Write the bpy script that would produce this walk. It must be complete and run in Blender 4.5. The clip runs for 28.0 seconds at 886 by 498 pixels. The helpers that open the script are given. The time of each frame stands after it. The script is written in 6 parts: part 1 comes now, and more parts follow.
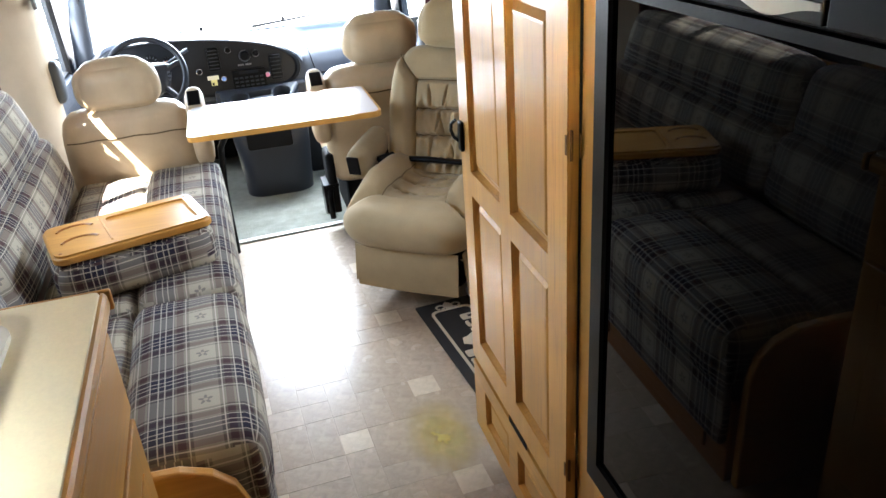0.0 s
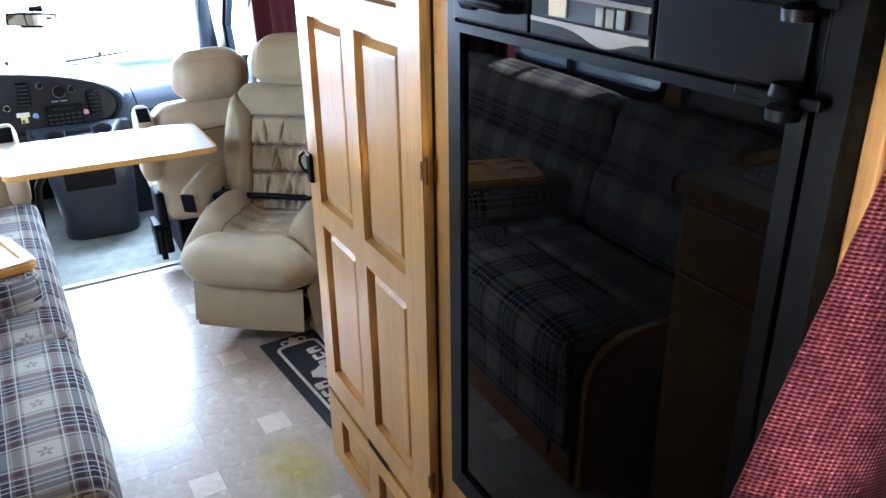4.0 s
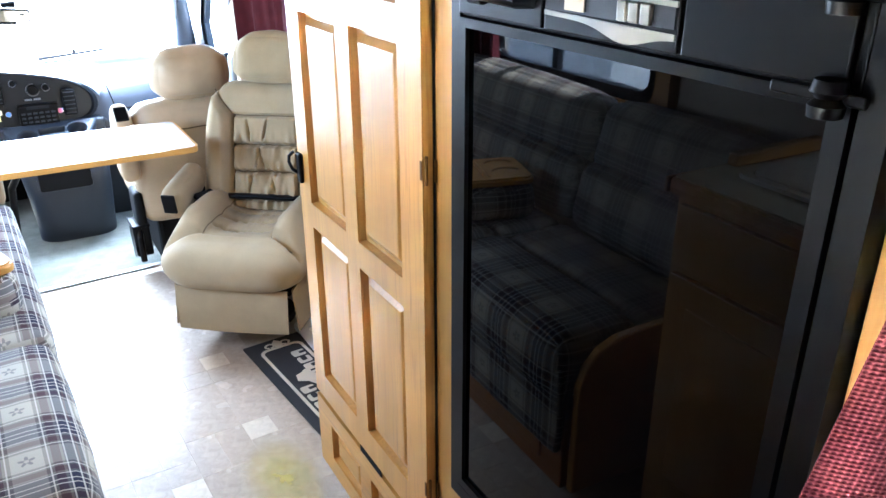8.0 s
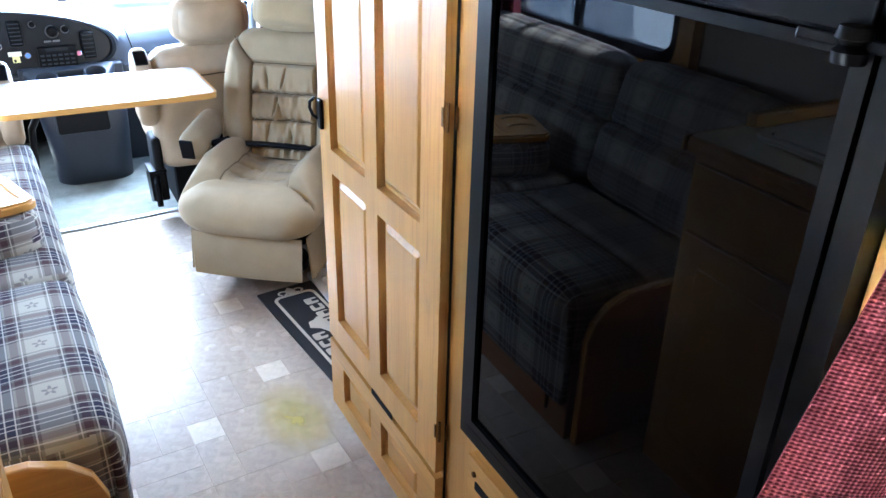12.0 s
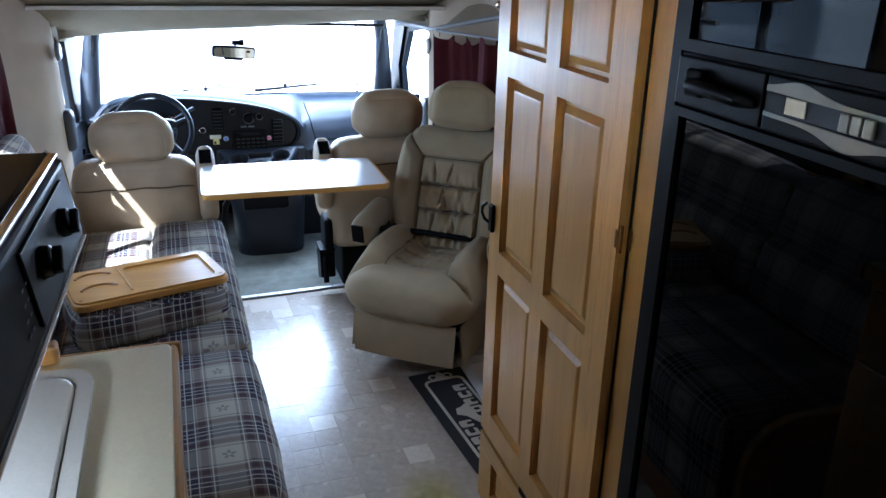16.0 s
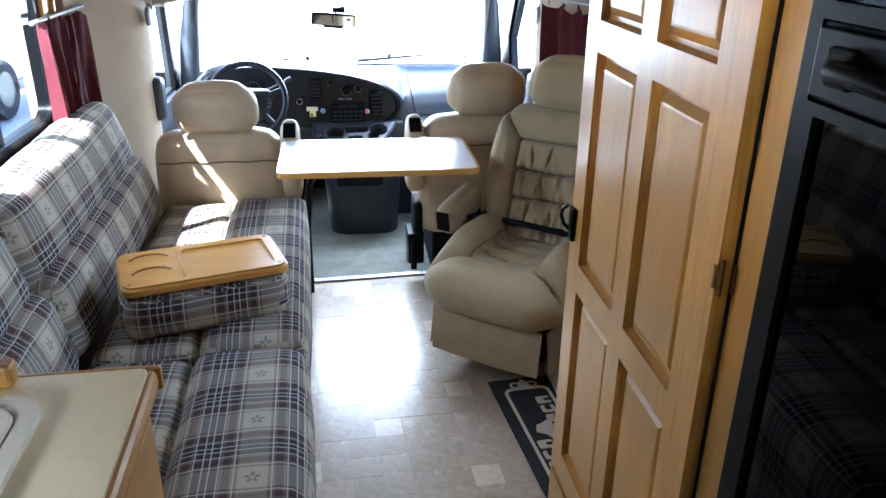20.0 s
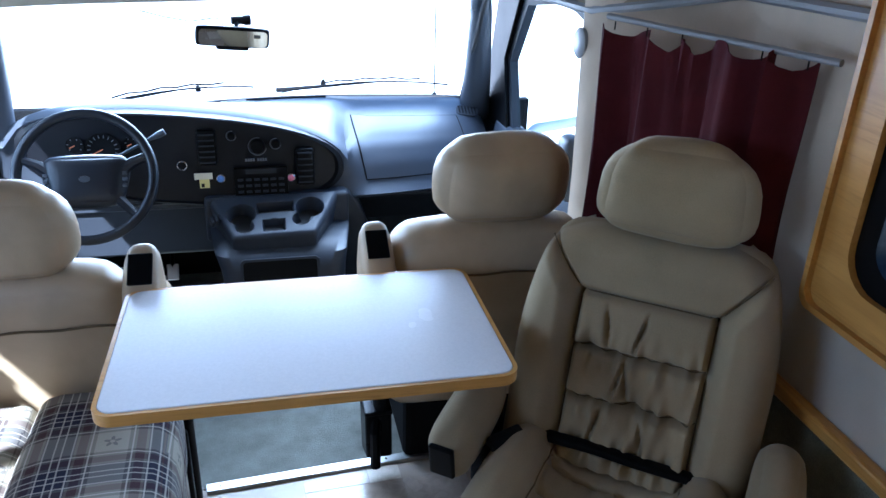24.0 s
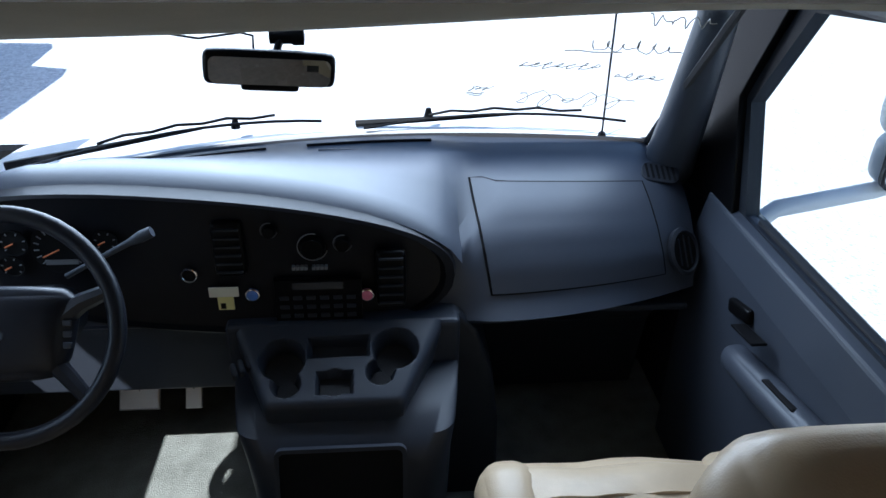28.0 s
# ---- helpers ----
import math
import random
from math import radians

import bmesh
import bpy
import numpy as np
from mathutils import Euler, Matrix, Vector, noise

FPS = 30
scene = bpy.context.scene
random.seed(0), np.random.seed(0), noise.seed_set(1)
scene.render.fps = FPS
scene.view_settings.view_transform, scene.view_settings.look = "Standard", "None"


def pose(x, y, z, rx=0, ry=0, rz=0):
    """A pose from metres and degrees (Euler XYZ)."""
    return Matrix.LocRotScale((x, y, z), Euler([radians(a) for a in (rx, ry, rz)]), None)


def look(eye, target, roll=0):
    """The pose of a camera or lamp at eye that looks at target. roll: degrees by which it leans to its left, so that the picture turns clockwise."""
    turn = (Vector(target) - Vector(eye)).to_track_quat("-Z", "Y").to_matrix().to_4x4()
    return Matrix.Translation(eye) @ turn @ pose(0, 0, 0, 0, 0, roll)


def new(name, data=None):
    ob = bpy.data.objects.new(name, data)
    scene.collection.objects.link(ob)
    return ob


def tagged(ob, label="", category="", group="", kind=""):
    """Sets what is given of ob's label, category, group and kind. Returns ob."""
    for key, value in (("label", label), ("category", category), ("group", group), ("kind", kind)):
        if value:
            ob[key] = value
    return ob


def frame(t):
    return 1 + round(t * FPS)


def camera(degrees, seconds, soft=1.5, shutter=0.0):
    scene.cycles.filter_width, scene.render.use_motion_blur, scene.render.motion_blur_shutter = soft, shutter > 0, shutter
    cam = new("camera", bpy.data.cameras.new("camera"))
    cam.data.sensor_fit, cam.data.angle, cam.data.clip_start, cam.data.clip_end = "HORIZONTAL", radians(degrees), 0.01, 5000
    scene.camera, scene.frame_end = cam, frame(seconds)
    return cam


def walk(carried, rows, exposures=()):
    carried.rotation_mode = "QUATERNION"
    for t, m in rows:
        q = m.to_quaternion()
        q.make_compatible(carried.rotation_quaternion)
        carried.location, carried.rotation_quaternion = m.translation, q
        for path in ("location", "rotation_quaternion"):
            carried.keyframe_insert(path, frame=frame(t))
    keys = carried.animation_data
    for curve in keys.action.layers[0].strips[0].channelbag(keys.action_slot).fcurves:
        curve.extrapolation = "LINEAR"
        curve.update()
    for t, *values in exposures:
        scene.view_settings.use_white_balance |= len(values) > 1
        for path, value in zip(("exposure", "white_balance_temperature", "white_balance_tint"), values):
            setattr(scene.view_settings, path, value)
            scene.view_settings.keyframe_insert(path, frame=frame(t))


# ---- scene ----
cam = camera(60.0, 28.0)
PATH = [
    (0, (0.321, 0.153, 1.486), (0.75, 1.897, 0.604), -4.3),
    (0.5, (0.249, 0.155, 1.473), (0.738, 1.896, 0.619), -3.7),
    (1, (0.219, 0.124, 1.482), (0.87, 1.787, 0.583), -0.5),
    (1.5, (0.248, 0.129, 1.478), (0.98, 1.766, 0.592), -0.4),
    (2, (0.267, 0.14, 1.476), (1.046, 1.766, 0.609), -0.3),
    (2.5, (0.247, 0.117, 1.493), (1.048, 1.74, 0.643), -0.5),
    (3, (0.238, 0.112, 1.497), (1.055, 1.738, 0.666), -0.7),
    (3.5, (0.235, 0.111, 1.494), (1.074, 1.735, 0.683), -0.5),
    (4, (0.247, 0.114, 1.488), (1.107, 1.729, 0.68), -0.8),
    (4.5, (0.241, 0.117, 1.483), (1.14, 1.713, 0.681), -0.0),
    (6.5, (0.224, 0.128, 1.486), (1.175, 1.695, 0.685), 0.2),
    (7, (0.227, 0.14, 1.482), (1.168, 1.716, 0.686), 0.1),
    (7.5, (0.228, 0.146, 1.481), (1.157, 1.729, 0.687), -0.0),
    (8, (0.227, 0.16, 1.478), (1.142, 1.744, 0.67), -0.2),
    (8.5, (0.234, 0.18, 1.466), (1.13, 1.762, 0.633), -0.4),
    (9, (0.224, 0.198, 1.457), (1.113, 1.771, 0.6), -0.1),
    (9.5, (0.222, 0.215, 1.474), (1.119, 1.771, 0.593), 0.0),
    (10, (0.204, 0.187, 1.488), (1.13, 1.729, 0.613), 0.8),
    (10.5, (0.218, 0.187, 1.468), (1.154, 1.717, 0.583), 0.5),
    (11, (0.21, 0.155, 1.472), (1.171, 1.657, 0.565), 1.0),
    (11.5, (0.202, 0.119, 1.481), (1.174, 1.608, 0.565), 1.6),
    (12, (0.201, 0.139, 1.466), (1.073, 1.697, 0.565), 1.5),
    (12.5, (0.2, 0.143, 1.48), (0.96, 1.759, 0.581), 0.3),
    (13, (0.202, 0.149, 1.491), (0.886, 1.812, 0.615), 0.1),
    (13.5, (0.199, 0.15, 1.513), (0.863, 1.877, 0.754), 0.0),
    (15.5, (0.136, 0.156, 1.568), (0.728, 1.997, 1.057), 1.4),
    (16, (0.132, 0.114, 1.543), (0.699, 1.892, 0.824), 1.3),
    (16.5, (0.144, 0.112, 1.53), (0.741, 1.859, 0.761), 1.8),
    (17, (0.174, 0.147, 1.523), (0.812, 1.866, 0.724), 2.4),
    (17.5, (0.239, 0.203, 1.519), (0.87, 1.916, 0.7), 2.4),
    (18, (0.335, 0.253, 1.518), (0.864, 2.0, 0.7), 2.4),
    (18.5, (0.4, 0.263, 1.497), (0.822, 2.055, 0.715), 3.3),
    (19, (0.426, 0.248, 1.52), (0.768, 2.066, 0.76), 3.0),
    (19.5, (0.428, 0.272, 1.521), (0.704, 2.104, 0.768), 1.3),
    (20, (0.324, 0.372, 1.505), (0.577, 2.192, 0.715), 0.8),
    (20.5, (0.229, 0.506, 1.497), (0.4, 2.32, 0.672), 1.6),
    (22.5, (0.328, 1.235, 1.453), (0.468, 2.995, 0.512), 2.5),
    (23, (0.328, 1.453, 1.44), (0.676, 3.217, 0.564), 3.4),
    (23.5, (0.369, 1.659, 1.46), (0.768, 3.421, 0.602), 2.8),
    (24, (0.405, 1.861, 1.459), (0.827, 3.626, 0.619), 2.0),
    (24.5, (0.393, 2.037, 1.479), (0.859, 3.783, 0.623), 2.6),
    (25, (0.38, 2.19, 1.473), (0.855, 3.938, 0.626), 2.8),
    (25.5, (0.456, 2.37, 1.477), (0.816, 4.135, 0.607), 1.3),
    (26, (0.508, 2.531, 1.454), (0.755, 4.317, 0.588), -0.9),
    (26.5, (0.439, 2.654, 1.44), (0.763, 4.436, 0.59), 0.7),
    (27, (0.381, 2.801, 1.49), (0.845, 4.521, 0.58), 3.2),
    (27.5, (0.435, 2.903, 1.487), (0.887, 4.595, 0.521), 3.6),
    (28, (0.5, 3.032, 1.421), (0.656, 4.768, 0.44), 1.2),
]
EXPOSURES = [(0, 4.0, 6200, 10), (2, 3.8, 5150, 10), (3, 4.05, 5050, 10), (4.5, 4.2, 5050, 10), (6.5, 4.65, 5250, 10), (8, 4.85, 5200, 10), (10, 4.65, 5000, 10), (11, 4.75, 5000, 10), (13, 4.5, 4850, 10), (15.5, 2.65, 4850, 10), (16, 2.65, 4950, 10), (17, 2.8, 5300, 10),
             (18, 3.55, 5450, 10), (19, 3.7, 5450, 10), (20, 3.3, 5400, 10), (22.5, 3.35, 5100, 10), (24, 2.6, 4800, 10), (25, 2.35, 4850, 10), (26, 1.95, 5050, 10), (27, 1.4, 5250, 10), (28, 0.95, 5450, 10)]
walk(cam, [(t, look(eye, target, roll)) for t, eye, target, roll in PATH], EXPOSURES)

# ---- light ----
SUN_WAY = Vector((0.455, 0.47, -0.80)).normalized()
world = bpy.data.worlds.new("sky")
scene.world = world
world.use_nodes = True
_nt = world.node_tree
_sky = _nt.nodes.new("ShaderNodeTexSky")
_sky.sky_type, _sky.sun_disc = "NISHITA", False
_sky.sun_elevation = math.asin(-SUN_WAY.z)
_sky.sun_rotation = math.atan2(-SUN_WAY.x, -SUN_WAY.y)
_nt.links.new(_sky.outputs[0], _nt.nodes["Background"].inputs[0])
_nt.nodes["Background"].inputs[1].default_value = 0.12
sun = new("sun", bpy.data.lights.new("sun", "SUN"))
sun.data.energy, sun.data.angle, sun.data.color = 5.0, radians(0.6), (1.0, 0.95, 0.87)
sun.rotation_mode = "QUATERNION"
sun.rotation_quaternion = SUN_WAY.to_track_quat("-Z", "Y")


def window_light(eye, target, w, h, watts, spread=180, color=(0.86, 0.93, 1.0)):
    lamp = new("window_light", bpy.data.lights.new("window_light", "AREA"))
    lamp.data.shape, lamp.data.size, lamp.data.size_y = "RECTANGLE", w, h
    lamp.data.energy, lamp.data.color, lamp.data.spread = watts, color, radians(spread)
    lamp.matrix_world = look(eye, target)
    return lamp


window_light((0.38, 4.56, 1.00), (0.38, 3.0, -0.20), 1.35, 0.42, 5.6, 125)
window_light((-0.72, 2.65, 1.12), (0.7, 2.6, 0.1), 0.85, 0.36, 0.60, 120)
# Extra lamp aimed down to brighten the counter; its galley window is assumed.
window_light((-0.69, 0.54, 1.085), (-0.50, 0.96, 0.40), 0.78, 0.17, 12.5, 94, (1.0, 0.97, 0.92))
window_light((1.47, 2.35, 1.08), (-0.3, 1.7, 0.45), 0.7, 0.42, 0.9, 110)
window_light((1.30, 4.02, 0.95), (0.3, 3.9, 0.5), 0.6, 0.42, 0.04)
window_light((-0.53, 4.02, 0.95), (0.4, 3.9, 0.5), 0.6, 0.42, 0.6)

# ---- materials ----


class Nodes:
    """A small wrapper that makes a principled material and its nodes."""

    def __init__(self, name, color=(0.5, 0.5, 0.5), rough=0.5, metal=0.0, spec=0.5):
        self.mat = bpy.data.materials.new(name)
        self.mat.use_nodes = True
        self.tree = self.mat.node_tree
        self.bsdf = self.tree.nodes["Principled BSDF"]
        self.bsdf.inputs["Base Color"].default_value = (*color, 1)
        self.bsdf.inputs["Roughness"].default_value = rough
        self.bsdf.inputs["Metallic"].default_value = metal
        self.bsdf.inputs["Specular IOR Level"].default_value = spec
        self.coord = None

    def add(self, kind, **values):
        node = self.tree.nodes.new(kind)
        for key, value in values.items():
            node.inputs[key.replace("_", " ")].default_value = value
        return node

    def link(self, a, b):
        self.tree.links.new(a, b)

    def coords(self, which="Object", scale=(1, 1, 1), rot=(0, 0, 0)):
        if self.coord is None:
            self.coord = self.tree.nodes.new("ShaderNodeTexCoord")
        m = self.tree.nodes.new("ShaderNodeMapping")
        m.inputs["Scale"].default_value, m.inputs["Rotation"].default_value = scale, rot
        self.link(self.coord.outputs[which], m.inputs["Vector"])
        return m.outputs[0]

    def noise(self, scale, detail=4.0, rough=0.55, vector=None, which="Object", dist=0.0):
        n = self.add("ShaderNodeTexNoise", Scale=scale, Detail=detail, Roughness=rough, Distortion=dist)
        self.link(vector if vector is not None else self.coords(which), n.inputs["Vector"])
        return n.outputs["Fac"]

    def ramp(self, fac, stops, mode="LINEAR"):
        r = self.tree.nodes.new("ShaderNodeValToRGB")
        r.color_ramp.interpolation = mode
        el = r.color_ramp.elements
        while len(el) < len(stops):
            el.new(0.5)
        for e, (p, c) in zip(el, stops):
            e.position = p
            e.color = (*c, 1) if len(c) == 3 else c
        self.link(fac, r.inputs[0])
        return r.outputs[0]

    def mix(self, fac, a, b, mode="MIX"):
        n = self.tree.nodes.new("ShaderNodeMix")
        n.data_type, n.blend_type = "RGBA", mode
        for sock, v in ((n.inputs[0], fac), (n.inputs[6], a), (n.inputs[7], b)):
            if isinstance(v, (int, float)):
                sock.default_value = v
            elif isinstance(v, tuple):
                sock.default_value = (*v, 1)
            else:
                self.link(v, sock)
        return n.outputs[2]

    def math(self, op, a, b=0.0, c=0.0):
        n = self.tree.nodes.new("ShaderNodeMath")
        n.operation = op
        for sock, v in zip(n.inputs, (a, b, c)):
            if isinstance(v, (int, float)):
                sock.default_value = v
            else:
                self.link(v, sock)
        return n.outputs[0]

    def color(self, out):
        self.link(out, self.bsdf.inputs["Base Color"])
        return self

    def rough(self, out):
        self.link(out, self.bsdf.inputs["Roughness"])
        return self

    def bump(self, height, strength=0.3, dist=0.002):
        b = self.add("ShaderNodeBump", Strength=strength, Distance=dist)
        self.link(height, b.inputs["Height"])
        self.link(b.outputs[0], self.bsdf.inputs["Normal"])
        return self


def wood(name, axis, light=(0.550, 0.288, 0.066), dark=(0.370, 0.173, 0.034), gloss=0.32):
    n = Nodes(name, light, gloss)
    fine, broad = [26.0, 26.0, 26.0], [7.0, 7.0, 7.0]
    fine[axis], broad[axis] = 1.3, 0.55
    grain = n.noise(5.0, 6, 0.65, n.coords("Object", tuple(fine)), dist=0.6)
    wide = n.noise(1.6, 3, 0.5, n.coords("Object", tuple(broad)), dist=1.2)
    c = n.ramp(grain, [(0.30, dark), (0.48, light), (0.75, tuple(min(1, v * 1.12) for v in light))])
    c = n.mix(n.ramp(wide, [(0.35, (0, 0, 0)), (0.7, (1, 1, 1))]), c, (light[0] * 0.82, light[1] * 0.78, light[2] * 0.7))
    oi = n.tree.nodes.new("ShaderNodeObjectInfo")
    tone = n.math("MULTIPLY_ADD", oi.outputs["Random"], 0.14, 0.93)
    c = n.mix(1.0, c, n.ramp(tone, [(0, (0, 0, 0)), (1, (1, 1, 1))]), "MULTIPLY")
    n.color(c).rough(n.math("MULTIPLY_ADD", grain, 0.22, gloss - 0.1)).bump(grain, 0.12, 0.0006)
    return n.mat


def fabric(name, color, weave=700, bump=0.5, var=0.2, rough=0.9, big=9.0, sheen=0.0):
    n = Nodes(name, color, rough, 0, 0.25)
    fine, patch = n.noise(weave, 2), n.noise(big, 4)
    lo, hi = tuple(v * (1 - var) for v in color), tuple(min(1, v * (1 + var)) for v in color)
    c = n.ramp(n.math("MULTIPLY_ADD", fine, 0.35, n.math("MULTIPLY", patch, 0.65)), [(0.33, lo), (0.67, hi)])
    n.color(c).bump(fine, bump, 0.0012)
    n.bsdf.inputs["Sheen Weight"].default_value = sheen
    return n.mat


def plastic(name, color, rough=0.45, grain=900, bump=0.2, var=0.12, spec=0.5):
    n = Nodes(name, color, rough, 0, spec)
    fine, patch = n.noise(grain, 2), n.noise(6, 4)
    c = n.ramp(patch, [(0.3, tuple(v * (1 - var) for v in color)), (0.7, tuple(min(1, v * (1 + var)) for v in color))])
    n.color(c).rough(n.math("MULTIPLY_ADD", patch, 0.2, rough - 0.1)).bump(fine, bump, 0.0006)
    return n.mat


def leather(name, color, rough=0.42):
    n = Nodes(name, color, rough)
    v = n.add("ShaderNodeTexVoronoi", Scale=420.0)
    n.link(n.coords(), v.inputs["Vector"])
    patch, mid = n.noise(7, 5, dist=0.4), n.noise(38, 3)
    c = n.ramp(patch, [(0.3, tuple(x * 0.84 for x in color)), (0.7, tuple(min(1, x * 1.08) for x in color))])
    n.color(c).rough(n.math("MULTIPLY_ADD", mid, 0.25, rough - 0.12))
    n.bump(n.math("MULTIPLY_ADD", v.outputs["Distance"], 0.5, n.math("MULTIPLY", mid, 1.6)), 0.25, 0.0015)
    return n.mat


def make_plaid():
    """Woven plaid, 19 cm to the repeat: navy bands, warm grey, wine stripes and pale blocks with a small flower."""
    n = Nodes("plaid_upholstery", (0.4, 0.4, 0.4), 0.92, 0, 0.2)
    sep = n.tree.nodes.new("ShaderNodeSeparateXYZ")
    n.link(n.coords("UV", (1 / 0.19, 1 / 0.19, 1.0)), sep.inputs[0])
    pale, grey, navy, wine = (0.56, 0.525, 0.44), (0.25, 0.235, 0.195), (0.012, 0.017, 0.060), (0.090, 0.036, 0.046)
    stops = [(0.0, navy), (0.150, grey), (0.178, wine), (0.262, grey), (0.340, pale), (0.660, grey), (0.738, wine), (0.822, grey), (0.850, navy)]
    lines = [(0.0, 0), (0.030, 1), (0.046, 0), (0.128, 1), (0.143, 0), (0.290, 1), (0.306, 0), (0.694, 1), (0.710, 0), (0.857, 1), (0.872, 0), (0.954, 1), (0.970, 0)]
    fu = n.math("FRACT", n.math("ADD", sep.outputs[0], 0.868))
    fv = n.math("FRACT", n.math("ADD", sep.outputs[1], 0.027))
    cu, cv = n.ramp(fu, stops, "CONSTANT"), n.ramp(fv, stops, "CONSTANT")
    plaid = n.mix(0.40, n.mix(0.5, cu, cv), n.mix(1.0, cu, cv, "MULTIPLY"))
    marks = [(p, (v, v, v)) for p, v in lines]
    lu, lv = n.ramp(fu, marks, "CONSTANT"), n.ramp(fv, marks, "CONSTANT")
    plaid = n.mix(n.math("MULTIPLY", lu, 0.52), plaid, (0.78, 0.73, 0.62))
    plaid = n.mix(n.math("MULTIPLY", lv, 0.52), plaid, (0.78, 0.73, 0.62))
    du, dv = n.math("SUBTRACT", fu, 0.5), n.math("SUBTRACT", fv, 0.5)
    r = n.math("SQRT", n.math("ADD", n.math("MULTIPLY", du, du), n.math("MULTIPLY", dv, dv)))
    a = n.math("ARCTAN2", dv, du)
    petal = n.math("MULTIPLY_ADD", n.math("COSINE", n.math("MULTIPLY", a, 5.0)), 0.028, 0.060)
    inside = n.math("MULTIPLY", n.math("LESS_THAN", r, petal), n.math("GREATER_THAN", r, 0.026))
    plaid = n.mix(n.math("MULTIPLY", inside, 0.6), plaid, (0.10, 0.10, 0.11))
    thread = n.noise(1500, 1, which="UV")
    fade = n.noise(5, 4)
    plaid = n.mix(0.30, plaid, n.ramp(thread, [(0.3, (0.35, 0.35, 0.35)), (0.7, (1, 1, 1))]), "MULTIPLY")
    plaid = n.mix(n.math("MULTIPLY", fade, 0.10), plaid, (0.4, 0.38, 0.34))
    n.color(plaid).bump(thread, 0.5, 0.0012)
    return n.mat


def make_floor_tile():
    n = Nodes("vinyl_tile", (0.5, 0.42, 0.33), 0.22, 0, 0.50)
    oi = n.tree.nodes.new("ShaderNodeObjectInfo")
    base = n.ramp(oi.outputs["Random"], [(0.0, (0.52, 0.435, 0.34)), (0.35, (0.55, 0.465, 0.37)), (0.6, (0.535, 0.46, 0.375)), (0.85, (0.58, 0.495, 0.40)), (1.0, (0.56, 0.48, 0.395))])
    mott, fine = n.noise(34, 6, 0.65, dist=0.8), n.noise(6, 3)
    c = n.mix(1.0, base, n.ramp(mott, [(0.3, (0.74, 0.735, 0.73)), (0.7, (0.99, 0.985, 0.98))]), "MULTIPLY")
    n.color(c).rough(n.math("MULTIPLY_ADD", fine, 0.2, 0.16)).bump(n.math("MULTIPLY_ADD", mott, 0.4, n.noise(9, 2)), 0.10, 0.003)
    return n.mat


def make_light_tile():
    n = Nodes("pale_vinyl_tile", (0.66, 0.58, 0.46), 0.24, 0, 0.5)
    mott, fine = n.noise(40, 6, 0.65, dist=0.8), n.noise(7, 3)
    n.color(n.ramp(mott, [(0.3, (0.60, 0.535, 0.43)), (0.7, (0.74, 0.67, 0.55))]))
    n.rough(n.math("MULTIPLY_ADD", fine, 0.2, 0.16)).bump(mott, 0.12, 0.002)
    return n.mat


def make_stain():
    n = Nodes("yellow_stain", (0.55, 0.45, 0.06), 0.35)
    tc = n.coords("Object")
    g = n.tree.nodes.new("ShaderNodeTexGradient")
    g.gradient_type = "SPHERICAL"
    n.link(n.coords("Object", (8.5, 5.0, 5.0)), g.inputs[0])
    spots = n.noise(22, 4, 0.6)
    edge = n.math("MULTIPLY", n.math("MULTIPLY", g.outputs["Fac"], 1.5), spots)
    n.link(n.ramp(edge, [(0.05, (0, 0, 0)), (0.8, (0.5, 0.5, 0.5))]), n.bsdf.inputs["Alpha"])
    n.color(n.ramp(spots, [(0.3, (0.70, 0.58, 0.20)), (0.7, (0.60, 0.50, 0.12))]))
    return n.mat


def make_carpet(name, color):
    n = Nodes(name, color, 0.97, 0, 0.1)
    fine, mid = n.noise(380, 3), n.noise(14, 5)
    c = n.ramp(n.math("MULTIPLY_ADD", fine, 0.5, n.math("MULTIPLY", mid, 0.5)), [(0.32, tuple(v * 0.62 for v in color)), (0.68, tuple(min(1, v * 1.25) for v in color))])
    n.color(c).bump(fine, 1.0, 0.006)
    return n.mat


def make_laminate(name, color, rough=0.3):
    n = Nodes(name, color, rough)
    fine, big = n.noise(160, 5, 0.7), n.noise(4, 3)
    c = n.ramp(fine, [(0.35, tuple(v * 0.93 for v in color)), (0.65, color)])
    n.color(c).rough(n.math("MULTIPLY_ADD", big, 0.05, rough - 0.02)).bump(fine, 0.05, 0.0006)
    return n.mat


def make_black_glass():
    n = Nodes("black_glass", (0.0012, 0.0012, 0.0013), 0.02, 0, 0.12)
    smear = n.noise(5, 4, dist=1.0)
    n.rough(n.math("MULTIPLY_ADD", smear, 0.025, 0.008))
    return n.mat


def make_gravel():
    n = Nodes("gravel", (0.2, 0.2, 0.2), 0.9, 0, 0.3)
    v = n.add("ShaderNodeTexVoronoi", Scale=38.0)
    n.link(n.coords(), v.inputs["Vector"])
    big = n.noise(1.2, 4)
    c = n.ramp(v.outputs["Color"], [(0.1, (0.40, 0.405, 0.41)), (0.5, (0.58, 0.585, 0.59)), (0.9, (0.72, 0.72, 0.71))])
    c = n.mix(n.math("MULTIPLY", big, 0.4), c, (0.62, 0.615, 0.61))
    n.color(c).bump(v.outputs["Distance"], 0.5, 0.02)
    return n.mat


